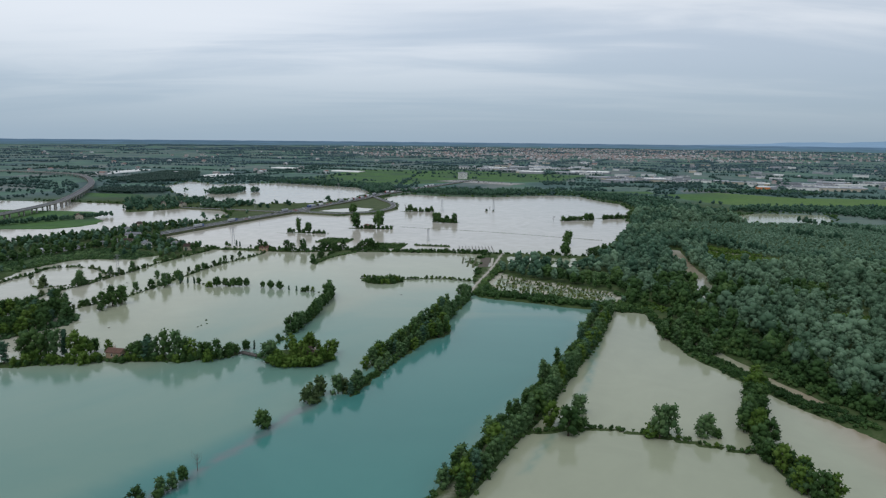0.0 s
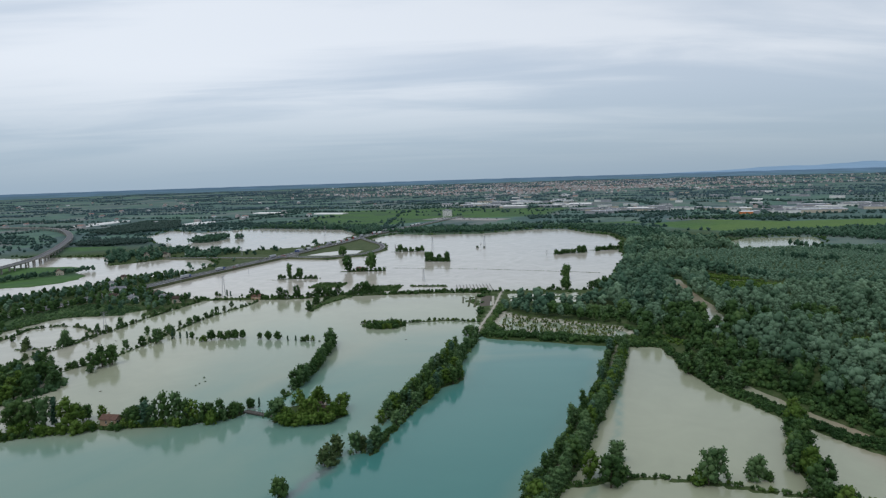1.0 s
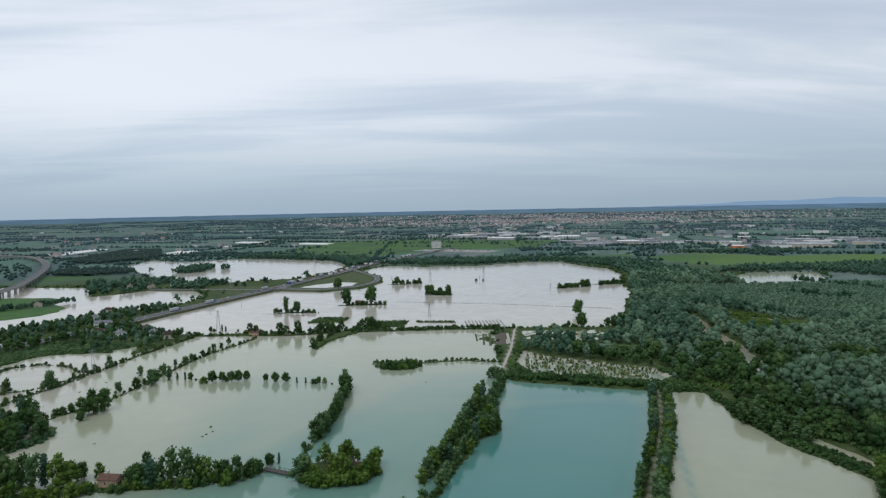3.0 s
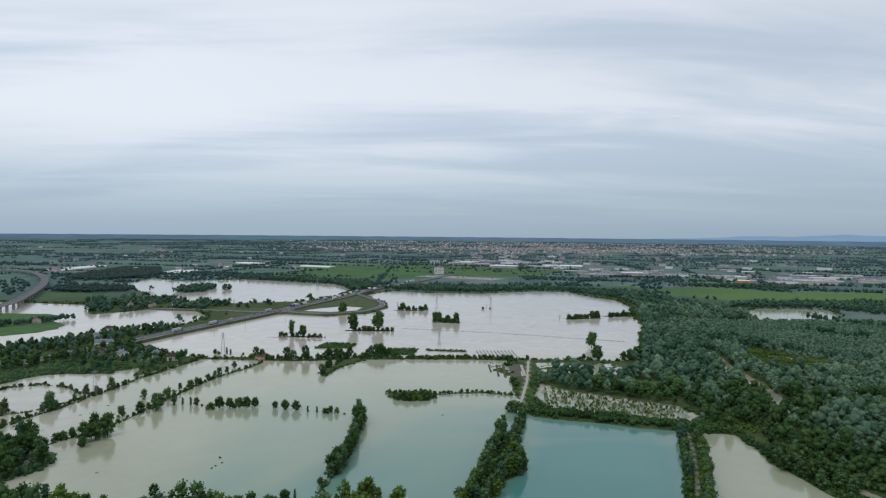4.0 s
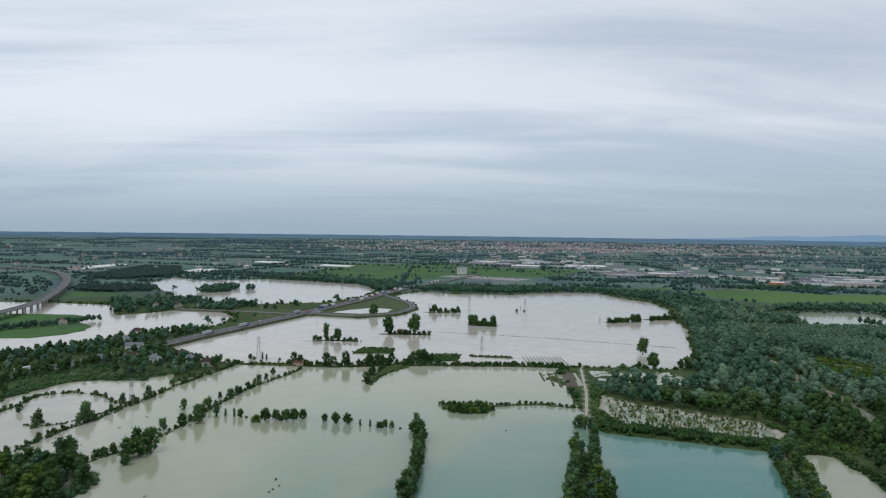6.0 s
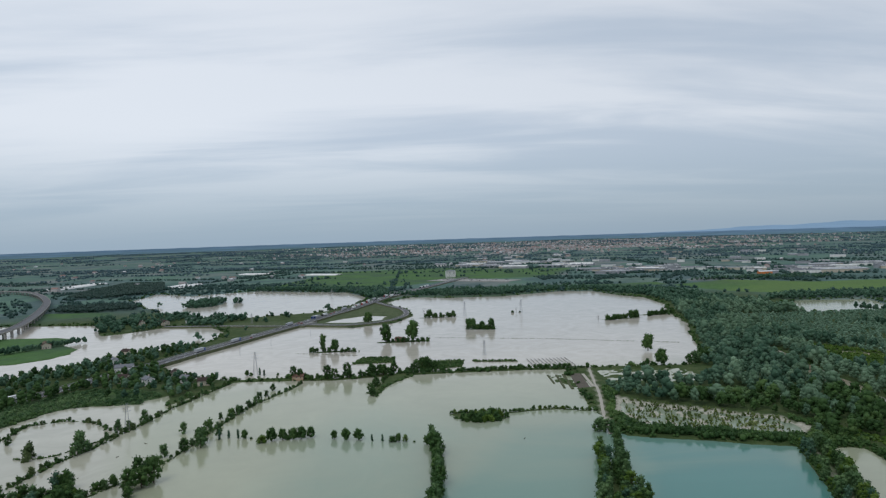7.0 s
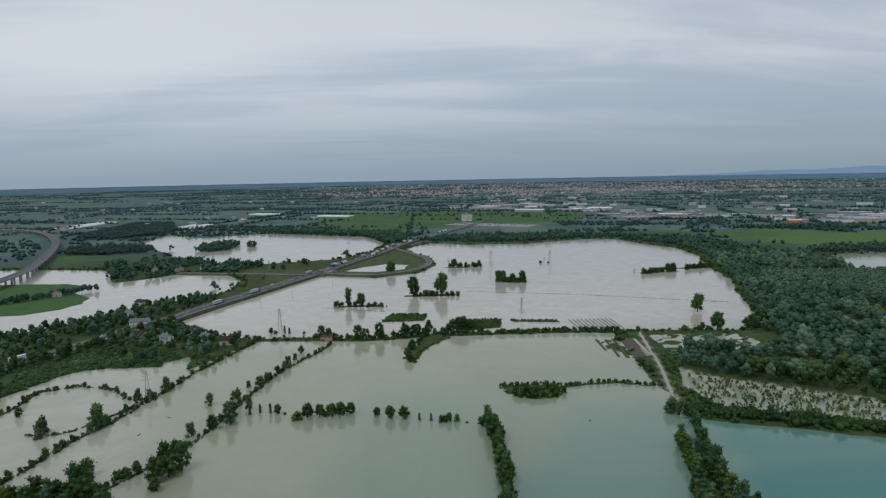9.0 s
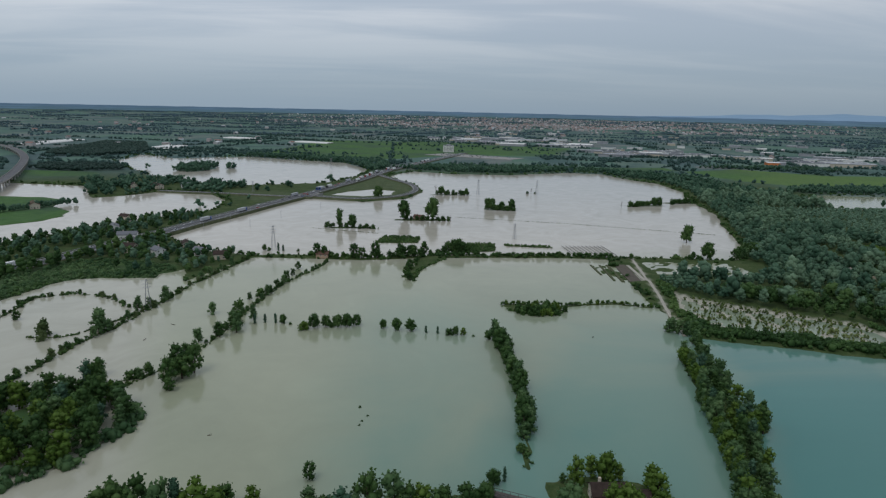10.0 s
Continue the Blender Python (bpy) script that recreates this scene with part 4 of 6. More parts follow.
along(HOUSE_DYKE[1:], 3.6, 1.2, ["oak", "willow", "oak", "oak"], 0.7, 1.1, "on the narrow dyke", "trees on the narrow dyke")
# the spur and its loose bushes
along(SPUR_L, 3.6, 1.0, ["alder", "alder", "willow", "lime"], 0.7, 1.05, "on the wooded spur", "trees on the wooded spur")
along(SPUR_R, 3.8, 1.0, ["alder", "bush", "willow", "bush"], 0.65, 0.95, "on the wooded spur", "trees on the wooded spur")
within(SPUR_FILL, 6.0, ["alder", "alder", "willow", "lime"], 0.7, 1.05, "on the wooded spur", "trees on the wooded spur", 3)
for x, y in ((14.1, 467.4), (18, 464.3), (17.1, 470.4), (21, 461.2)):
    place_tree("willow", x, y, 0.95, "at the end of the spur", "trees on the wooded spur")
for k, x, y, s in (("reedbush", -58, 263.5, 2.0), ("reedbush", -56, 266, 1.5), ("reedbush", -54.5, 273, 1.8), ("willow", -46.5, 275, 0.95), ("reedbush", -44, 277.5, 1.5), ("round", -71, 239, 0.95), ("bush", -70, 240.5, 1.2),
                   ("oak", -95, 184, 0.85), ("willow", -90.5, 191, 0.75), ("willow", -88, 194, 0.62), ("round", -86.8, 199.5, 0.62), ("bare", -84.5, 206, 1.15), ("bush", -91, 189, 1.0), ("bush", -97, 181, 1.2)):
    place_tree(k, x, y, s, "standing alone in the turquoise water", "trees over the sunken path")
# the row across the grey basin
for k, x, y, s in (("poplar", -195.3, 491.9, 0.55), ("round", -191.2, 490.8, 0.62), ("bush", -187.2, 489.7, 0.5), ("limebush", -179.2, 480.4, 1.45), ("round", -174.2, 483.3, 0.95), ("round", -168.1, 484.2, 0.85), ("round", -162.1, 484.1, 0.8),
                   ("bush", -165.1, 484.1, 0.8), ("round", -157, 484, 0.9), ("round", -152, 485.9, 0.75), ("round", -138, 480.5, 0.6), ("round", -131, 477.3, 0.8), ("round", -124, 476.1, 0.82), ("poplar", -116, 472.9, 0.42), ("poplar", -110, 471.8, 0.42),
                   ("bush", -104, 469.6, 1.1), ("round", -101, 468.6, 0.55), ("lime", -97, 468.5, 0.55), ("bush", -92, 466.4, 0.4), ("round", -85.1, 461.1, 0.62), ("round", -82.1, 462.1, 0.75)):
    place_tree(k, x, y, s, "in a row across the flooded basin", "row of trees in the basin")
# long dykes on the far side, copse and rings
DYKE_TREES = [
    ("bush", -239.4, 427.5, 1.28), ("oak", -228.1, 417.5, 1.2), ("oak", -227.8, 428.9, 1.31), ("oak", -227.5, 441, 0.89), ("willow", -228.1, 465, 0.87),
    ("oak", -219.9, 472.2, 0.94), ("willow", -232.2, 509.3, 0.84), ("oak", -214.8, 486.5, 1.15), ("alder", -207.9, 498.1, 0.79), ("poplar", -201, 493.6, 0.48),
    ("bush", -219.3, 517.4, 1.47), ("oak", -216.6, 535.4, 0.52), ("bush", -211.5, 542.2, 1.27), ("oak", -204.1, 561.4, 0.69), ("oak", -200.2, 578.3, 0.71),
    ("bush", -207.2, 549.4, 1.28), ("oak", -197.9, 591.9, 0.63), ("oak", -196.3, 609.5, 0.65), ("willow", -259.1, 427, 0.84), ("bush", -245.4, 422.5, 1.19),
    ("bush", -242.8, 424.4, 1.19), ("oak", -225.7, 409.9, 0.7), ("oak", -220.6, 427.7, 1.35), ("oak", -224, 422, 1.2), ("alder", -212.8, 478, 1),
    ("poplar", -205.8, 491, 0.55)]
for k, x, y, size in DYKE_TREES:
    place_tree(k, x, y, size, "on the long flooded dyke", "bushes on the long dyke")
along(DYKE_A, 4.6, 1.2, ["bush", "bush", "willow", "reedbush"], 0.4, 0.75, "on the long flooded dyke", "bushes on the long dyke", 0.12)
along(DYKE_B, 4.6, 1.5, ["bush", "willow", "bush", "reedbush"], 0.5, 1.0, "on the drowned outer dyke", "bushes on the outer dyke", 0.15)
for k, x, y, s in (("willow", -284.3, 489, 1.3), ("willow", -280.5, 484, 1.1), ("willow", -274.2, 517, 0.98), ("reedbush", -305.4, 477.5, 1.8), ("reedbush", -303, 471, 1.2), ("bush", -340.7, 525.6, 1.1), ("oak", -331, 503, 0.7), ("willow", -270, 524, 0.7)):
    place_tree(k, x, y, s, "beside the ring pond", "bushes on the outer dyke")
along(RING_B, 6, 2.2, ["bush", "reedbush"], 0.4, 0.9, "beside the ring pond", "bushes on the outer dyke", 0.2)
within(COPSE, 6.0, ["oak", "oak", "alder", "oak", "lime"], 0.85, 1.3, "in the flooded copse", "trees of the copse", 5)
place_tree("willow", -254.7, 417.7, 0.8, "beside the flooded copse", "trees of the copse")
# the dyke road and the islands of the great lake
along(ROAD_DYKE[1:4], 3.8, 2.4, ["oak", "bush", "oak", "bush"], 0.7, 1.15, "on the dyke road", "trees on the dyke road")
along([(-122.1, 655), (-57.4, 656)], 3.2, 5, ["oak", "oak", "bush"], 0.85, 1.2, "on the dyke road", "trees on the dyke road")
along(ROAD_DYKE[3:6], 3.4, 1.2, ["bush", "bush"], 0.6, 0.95, "on the dyke road", "trees on the dyke road", 0.1)
along(PENIN[:4], 5.5, 2.0, ["bush", "oak"], 0.55, 0.85, "on the low spit", "bushes on the low spit")
within([(-64, 507), (-60, 500), (-52, 494.5), (-36, 498), (-31, 506), (-45, 510)], 3.4, ["bush", "bush", "limebush"], 0.75, 1.25, "on the flat island", "bushes on the flat island", 6)
along(CAUSEWAY, 3.2, 1.0, ["bush", "limebush"], 0.4, 0.65, "on the low causeway", "bushes on the causeway", 0.1)
for k, x, y, s in (("round", -135.9, 968, 1.75), ("round", -110.6, 812, 2.2), ("round", -80.7, 813, 2.3), ("bush", -96.6, 811, 0.9), ("bush", -68.9, 807, 1.0), ("bare", -62.9, 806, 1.0), ("bush", -103.6, 811, 0.8), ("bush", -74.8, 806, 0.9),
                   ("alder", -174.7, 769, 1.7), ("round", -162.6, 768, 1.5), ("bush", -182.7, 768, 0.9), ("bush", -167.7, 766, 1.1), ("bush", -151.6, 764, 1.0), ("bush", -145.6, 764, 0.8), ("bush", -137.7, 763, 0.4),
                   ("round", 138.7, 696, 1.75), ("round", 124.1, 632, 1.65), ("round", 111.4, 631, 0.65), ("round", 6.3, 882, 1.1), ("round", -5.5, 882, 1.45), ("round", -9.4, 884, 1.4), ("bush", 0.4, 878, 1.3), ("bush", 11.2, 875, 1.2), ("round", 17.1, 877, 1.4),
                   ("bare", -58.4, 1010, 1.6), ("round", -50.5, 1009, 1.3), ("bush", -42.6, 1007, 1.6), ("bush", -34.7, 1007, 1.5), ("bush", -23.9, 1006, 1.6), ("round", -17, 1006, 1.0), ("bare", 158.3, 901, 1.4), ("bush", 175.7, 910, 1.6), ("bush", 183.4, 913, 1.6),
                   ("bush", 191.1, 915, 1.4), ("bush", 199.8, 918, 1.2), ("round", 210.3, 923, 1.2), ("round", 217.1, 925, 1.2), ("bush", 240.1, 934, 1.8), ("bush", 250.6, 939, 1.6), ("bush", 261.1, 943, 1.6), ("bush", 71.1, 1025, 1.1), ("bare", 77, 1026, 1.2),
                   ("bush", 82.8, 1027, 0.8), ("round", 58.7, 628, 0.55), ("round", -229.5, 671, 0.62), ("poplar", -218.4, 670, 0.6), ("poplar", -214.4, 668, 0.55), ("bush", -225.5, 669, 0.8), ("bush", -202.3, 666, 0.6)):
    place_tree(k, x, y, s, "standing in the flooded lake", "trees in the great lake")
for (x0, y0), (x1, y1), n, s in (((-11.4, 882), (19, 875), 9, 1.7), ((173.8, 909), (219.9, 925), 12, 1.5), ((238.2, 934), (278.3, 949), 10, 1.6), ((-56.4, 1009), (-15, 1006), 9, 1.4), ((-108.6, 812), (-64.9, 807), 9, 1.2), ((-186.7, 770), (-142.6, 764), 8, 1.2)):
    for t in np.linspace(0, 1, n):
        place_tree("bush", x0 + (x1 - x0) * t, y0 + (y1 - y0) * t + rnd.uniform(-2, 2), s * rnd.uniform(0.7, 1.15), "on a low lake islet", "bushes on the lake islets")
within([(138.6, 627), (172.5, 630), (182.2, 663), (158, 648)], 7, ["oak", "willow"], 0.8, 1.1, "at the lake's wooded shore", "trees in the great lake", 8)


# ---------------------------------------------------------------- woods that nobody could count
def templates(seed, count, lobes, spread, low, high, lobe, cards, card, shape, geo=BALL1, tilt=0.55, core=0.85):
    return [crown(seed + i, lobes, spread, low, high, lobe, cards, card, shape, geo, tilt, core) for i in range(count)]


def wood(name, label, places, models, material, seed, kind="stuff"):
    """Many trees as one mesh; places are rows of x, y, z, size."""
    r = np.random.RandomState(seed)
    vs, fs, ts, n = [], [], [], 0
    places = np.asarray(places, float)
    drift = 0.35 * wobble(places[:, 0], places[:, 1], 55, 12)
    for (x, y, z, s), shade in zip(places, drift):
        v, f = models[r.randint(len(models))]
        a = r.uniform(0, 6.28)
        c, q = math.cos(a), math.sin(a)
        k = s * r.uniform(0.85, 1.15)
        w = np.stack([(v[:, 0] * c - v[:, 1] * q) * k + x, (v[:, 0] * q + v[:, 1] * c) * k + y, v[:, 2] * s * r.uniform(0.85, 1.15) + z], 1)
        vs.append(w)
        fs.append(f + n)
        ts.append(np.full(len(v), r.uniform(-0.34, 0.34) + shade))
        n += len(v)
    me = mesh_of(name, np.concatenate(vs), np.concatenate(fs), material, attrs={"tint": np.concatenate(ts)}, smooth=True)
    return tagged(new(name, me), label, "trees", kind=kind)


def scatter(poly, gap, seed, lo, hi, keep=None):
    r = np.random.RandomState(seed)
    (x0, y0), (x1, y1) = np.min(poly, axis=0), np.max(poly, axis=0)
    X, Y = [a.ravel() for a in np.meshgrid(np.arange(x0, x1, gap), np.arange(y0, y1, gap))]
    X, Y = X + r.uniform(-0.42, 0.42, len(X)) * gap, Y + r.uniform(-0.42, 0.42, len(Y)) * gap
    ok = inside(X, Y, poly)
    if keep is not None:
        ok &= keep(X, Y)
    X, Y = X[ok], Y[ok]
    h = land_height(X, Y)
    ok = h > 0.05
    X, Y, h = X[ok], Y[ok], h[ok]
    return np.stack([X, Y, h - 0.1, r.uniform(lo, hi, len(X))], 1)


EAST = [(123.7, 430.7), (144.1, 422.1), (145.9, 373.6), (154.6, 361.3), (161.3, 320.7), (167, 290.3), (174.7, 268), (188.1, 235.4), (253.3, 151.2), (535.8, 316.4), (772, 729), (719, 878), (591.8, 924), (480.8, 902), (424.9, 985),
        (321.2, 1015), (294.5, 981), (256.3, 857), (227.5, 783), (211.2, 740), (192.8, 698), (179.3, 668), (152.2, 614), (146.3, 573.8), (117.2, 558.4), (60.6, 571.9), (46.8, 556), (52.7, 543.7), (62.4, 526.2), (78, 512.7), (103.4, 495.9), (132.6, 477), (140.3, 454.6)]
YOUNG = [(321.1, 905), (363.6, 893), (628, 876), (772, 667), (664, 537.6), (536.1, 545.7), (415.2, 569.7), (335.1, 606), (313.3, 653), (302.9, 725)]
GLADES = [[(292, 690), (316, 655), (334, 612), (312, 580), (262, 562), (256, 610)], [(261.7, 414.8), (284.6, 408.9), (265.4, 378.3), (244.4, 385.1)], [(144.1, 446.4), (157.7, 417.8), (148, 414), (138.3, 431.4)]]


MEADOW = [(62, 549), (78, 553), (114, 546), (143, 540), (141, 500), (110, 512), (84, 528)]


def old_wood(x, y):
    ok = ~inside(x, y, YOUNG)
    for g in GLADES + [MEADOW]:
        ok &= ~inside(x, y, g)
    return ok & (seg_dist(x, y, SIDE_ARM) > 9) & (x < 0.86 * y + 60) & ((y < 860) | (x < 430))


def grey_part(x, y):
    return wobble(x, y, 130, 31) + np.clip((x - np.where(y < 560, 168, 262)) / 110, -1, 1) * 1.1 + np.random.RandomState(8).normal(0, 0.3, len(x)) > 0.15


big_w = templates(40, 9, 9, 1.9, 2.8, 7.6, 1.65, 210, 0.40, "round", BALL1, 0.4, 0.93)
mid_w = templates(60, 8, 7, 1.8, 2.8, 7.4, 1.85, 110, 0.40, "round", BALL1, 0.4, 0.97)
pts = scatter(EAST, 7.0, 11, 0.7, 1.2, old_wood)
pts[:, 3] *= np.where(np.random.RandomState(19).uniform(size=len(pts)) < 0.18, 1.55, 1.0)
grey = grey_part(pts[:, 0], pts[:, 1])
near = pts[:, 1] < 520
wood("riverside_willow_wood", "dense grey-green willow wood along the flooded river", pts[grey & near], big_w, M_WILLOW, 1)
wood("far_willow_wood", "dense grey-green willow wood further up the river", pts[grey & ~near], mid_w, M_WILLOW, 2)
wood("riverside_green_wood", "dense dark green broadleaf wood beside the ponds", pts[~grey & near], big_w, M_OAK, 3)
wood("far_green_wood", "dense dark green broadleaf wood by the great lake", pts[~grey & ~near], mid_w, M_DARK, 4)
young = templates(80, 5, 2, 1.2, 0.8, 3.0, 1.4, 10, 0.6, "dome")
wood("young_plantation", "even grey-green thicket of young plantation trees", scatter(YOUNG, 5.6, 12, 0.8, 1.2), young, M_YOUNG, 5)
dr = np.random.RandomState(55)
belts = [(x + dr.normal(0, 4), y + dr.normal(0, 4), 0.5, dr.uniform(0.6, 1.15)) for (x0, y0), (x1, y1), n in (((425, 800), (470, 742), 26), ((515, 905), (565, 790), 44), ((300, 735), (356, 622), 46), ((356, 622), (420, 600), 22))
         for x, y in zip(np.linspace(x0, x1, n), np.linspace(y0, y1, n))]
wood("plantation_belts", "dark green belts of older trees across the plantation", belts, mid_w, M_DARK, 56)
low = templates(90, 6, 3, 1.2, 0.3, 1.3, 0.9, 30, 0.36, "dome")
rough = np.concatenate([scatter(g, 3.0, 13, 0.7, 1.3) for g in GLADES])
wood("meadow_scrub", "fresh green scrub and bushes above the drowned nursery", scatter(MEADOW, 2.6, 17, 0.5, 1.9), low, M_BANK, 18)
wood("glade_scrub", "bright green scrub in a clearing of the wood", rough, low, M_LIME, 6)
edge = [scatter([(x + dx, y + dy) for x, y in ((-5, -5), (5, -5), (5, 5), (-5, 5))], 2.2, 14 + i, 0.5, 1.1)
        for i, (dx, dy) in enumerate([(np.interp(t, range(8), [118.8, 137.3, 135.2, 140.0, 147.6, 155.3, 163.0, 176.5]), np.interp(t, range(8), [422.7, 418.2, 371.8, 331.3, 304.9, 284.6, 266.3, 241.8])) for t in np.arange(0, 7, 0.25)])]
wood("pond_side_scrub", "low dark scrub along the pond's edge", np.concatenate(edge), low, M_OAK, 7)
south = [scatter([(x + dx, y + dy) for x, y in ((-6, -5), (6, -5), (6, 5), (-6, 5))], 2.4, 50 + i, 1.0, 2.2) for i, (dx, dy) in enumerate(zip(np.linspace(28.9, 111.0, 12), np.linspace(466.1, 431.0, 12)))]
wood("orchard_hedge", "dark overgrown hedge along the quarry lake", np.concatenate(south), low, M_OAK, 8)
within([(128.4, 378), (147.9, 377.6), (153.6, 335), (143.8, 323.1), (136.1, 335.4)], 5.5, ["oak", "willow"], 0.8, 1.1, "at the brown pond's edge", "trees by the brown pond", 9)

WESTWOOD = [(-237.7, 646), (-254.1, 618), (-270.6, 587.9), (-329.7, 595.9), (-350.3, 575), (-366.5, 498.5), (-528.1, 463.4), (-718, 535.3), (-632, 597.5), (-475.5, 657), (-435.7, 697), (-410.6, 730), (-386.6, 771), (-360.7, 813),
            (-319.7, 844), (-303.6, 825), (-323.3, 764), (-338.9, 724), (-316.6, 698), (-278.2, 665)]
clear_road = lambda x, y: (seg_dist(x, y, MWAY) > 12.5) & (wobble(x, y, 70, 41) > -0.75) & (~inside(x, y, MARSH) | (wobble(x, y, 40, 44) > 0.75))
pts = scatter(WESTWOOD, 6.8, 21, 0.5, 1.05, clear_road)
wood("roadside_wood", "mixed green trees round the motorway houses", pts[::2], mid_w, M_OAK, 22)
wood("roadside_wood", "dark green trees round the motorway houses", pts[1::2], mid_w, M_DARK, 23)
rr = np.random.RandomState(25)
q = np.array(smooth_line([(x, y, 0) for x, y in offset_line([(-475.7, 466.4), (-414.4, 556.7), (-379.7, 621), (-350.4, 684), (-332.8, 723)], 15)], 4.2))
wood("roadside_trees", "tall green trees screening the motorway", [(x + rr.normal(0, 2.5), y + rr.normal(0, 2.5), 0.8, rr.uniform(0.8, 1.3)) for x, y, _ in q], mid_w, M_OAK, 26)
wood("marsh_scrub", "low green scrub on the marshy land", scatter(MARSH, 2.7, 24, 0.35, 1.25, lambda x, y: wobble(x, y, 26, 45) > -0.65), low, M_BANK, 24)
clump = templates(100, 6, 3, 3.2, 1.8, 7.0, 2.9, 12, 1.1, "round")
SHORE = [(-104.6, 1371), (-55.4, 1341), (3.4, 1305), (100.9, 1295), (216.8, 1344), (283.6, 1333), (310.1, 1230), (335.6, 1166), (326, 1055), (304.1, 1001), (453, 999), (425.1, 1120), (415.9, 1249), (321.7, 1348), (226.5, 1408), (3.8, 1420)]
WOOD_A = [(-814, 1566), (-708, 1547), (-648, 1688), (-756, 2001), (-870, 2035), (-845, 1682)]
WOOD_B = [(-707, 1276), (-632, 1257), (-556.6, 1275), (-566.6, 1314), (-634, 1375), (-712, 1355)]
WOODS = [SHORE, [(-243.6, 1465), (-144.5, 1317), (-109.7, 1356), (-113.9, 1527), (-232.8, 1596), (-413.9, 1650), (-434.5, 1610)],
         [(665, 923), (844, 924), (1045, 1086), (720, 1099), (536.8, 1103), (453, 1048), (610, 1028)], [(537.7, 1459), (721, 1466), (847, 1406), (775, 1373), (612, 1435)]]
STRIP = [(-562.1, 1131), (-438.1, 1146), (-408.7, 1112), (-314.3, 1071), (-328.9, 996), (-391.9, 1021), (-428.1, 983), (-451.9, 958), (-504.3, 991)]
spots = np.concatenate([scatter(w, 8.5, 30 + i, 0.7, 1.15) for i, w in enumerate(WOODS)] + [scatter(STRIP, 9.5, 38, 0.7, 1.3, lambda x, y: wobble(x, y, 60, 8) > -0.2)])
spots = np.concatenate([spots, [(x, y, 0.6, s) for x, y, s in ((-296.2, 1036, 1.2), (-282.1, 1029, 1.0), (-292.7, 953, 0.9), (-257.7, 1069, 1.2), (-207, 1158, 1.3), (-337.7, 898, 1.0), (-327.6, 877, 0.9), (-315.3, 889, 0.8), (-303.1, 895, 0.7), (-568.6, 1324, 1.0), (-530.3, 1320, 1.1), (-477.1, 1286, 1.0), (-526, 1113, 1.2), (-500.1, 1122, 0.9), (-469, 1136, 1.0), (-438.2, 1137, 0.8), (-368.9, 1113, 0.9), (-326.3, 1094, 1.0), (-285.8, 1099, 0.9), (-263.7, 1082, 1.0))]])
for cx, cy, rx, ry in ISLES[6:]:
    spots = np.concatenate([spots, scatter([(cx - rx, cy - ry), (cx + rx, cy - ry), (cx + rx, cy + ry), (cx - rx, cy + ry)], 8, 39, 0.8, 1.2)])
wood("lakeside_wood", "dark green belt of trees along the far lake shore", spots, clump, M_DARK, 40)


plant = templates(110, 5, 2, 1.6, 4.2, 6.6, 2.8, 6, 0.9, "round")
wood("poplar_plantation", "even dark plantation of poplars in a long block", scatter(WOOD_A, 6.0, 33, 0.95, 1.08), plant, M_POPLAR, 34)
wood("poplar_plantation", "even dark plantation of poplars beside the pool", scatter(WOOD_B, 5.5, 35, 0.85, 0.98), plant, M_POPLAR, 36)


def hedges(seed, count, rmin, rmax, amin, amax, grow):
    """Field hedges and copses over the far plain, laid along the field grid."""
    r = np.random.RandomState(seed)
    rows = []
    for _ in range(count):
        R, az = rmin * (rmax / rmin) ** r.uniform(), r.uniform(amin, amax)
        x, y = HUB[0] + R * math.sin(az), HUB[1] + R * math.cos(az)
        a = radians(-24 + (0 if r.uniform() < 0.72 else 90)) + r.normal(0, 0.08) + (math.pi / 8 if r.uniform() < 0.35 else 0)
        length, wide = r.uniform(110, 620) * grow, r.choice([1.5, 2.5, 4, 16]) * grow
        for t in np.arange(-length / 2, length / 2, 6.5 * grow):
            if r.uniform() < 0.85:
                rows.append((x + math.cos(a) * t + r.normal(0, wide), y + math.sin(a) * t + r.normal(0, wide), r.uniform(0.6, 1.25) * grow))
    rows = np.array(rows)
    h = land_height(rows[:, 0], rows[:, 1])
    ok = (h > 0.4) & (seg_dist(rows[:, 0], rows[:, 1], MWAY) > 30) & (seg_dist(rows[:, 0], rows[:, 1], [p[:2] for p in VIAD]) > 25)
    for g in (GREEN_E, GREEN_N, GREEN_N2, F_LEFT):
        ok &= ~inside(rows[:, 0], rows[:, 1], g) | (r.uniform(size=len(rows)) < (0.4 if g is GREEN_N else 0.0))
    ok &= ~((rows[:, 0] > -60) & (rows[:, 0] < 260) & (rows[:, 1] > 1480) & (rows[:, 1] < 1850))
    rows = rows[ok]
    sx, sy, sz, k = drawn_in(rows[:, 0], rows[:, 1])
    return np.stack([sx, sy, sz + 0.5 * k, rows[:, 2] * k], 1)


far_c = templates(120, 6, 2, 3.0, 2.0, 4.5, 3.2, 6, 1.3, "round")
tiny_c = templates(130, 6, 1, 0.3, 2.4, 2.8, 3.9, 3, 1.8, "round")
# Leaf colours turn bluer from belt to belt, as painted haze.
wood("field_hedges", "haze-tinted green hedges and tree belts between the fields", hedges(1, 150, 1300, 2700, -0.75, 0.8, 1.0), far_c, M_HEDGE, 51)
wood("far_hedges", "belts of trees on the far plain, tinted haze blue", hedges(2, 250, 2600, 6000, -0.72, 0.75, 1.15), tiny_c, M_FAR, 52)
wood("horizon_woods", "thin haze-blue woods along the horizon", hedges(3, 150, 5500, 8900, -0.72, 0.75, 1.5), tiny_c, M_HORIZON, 53)

scrub_at = []
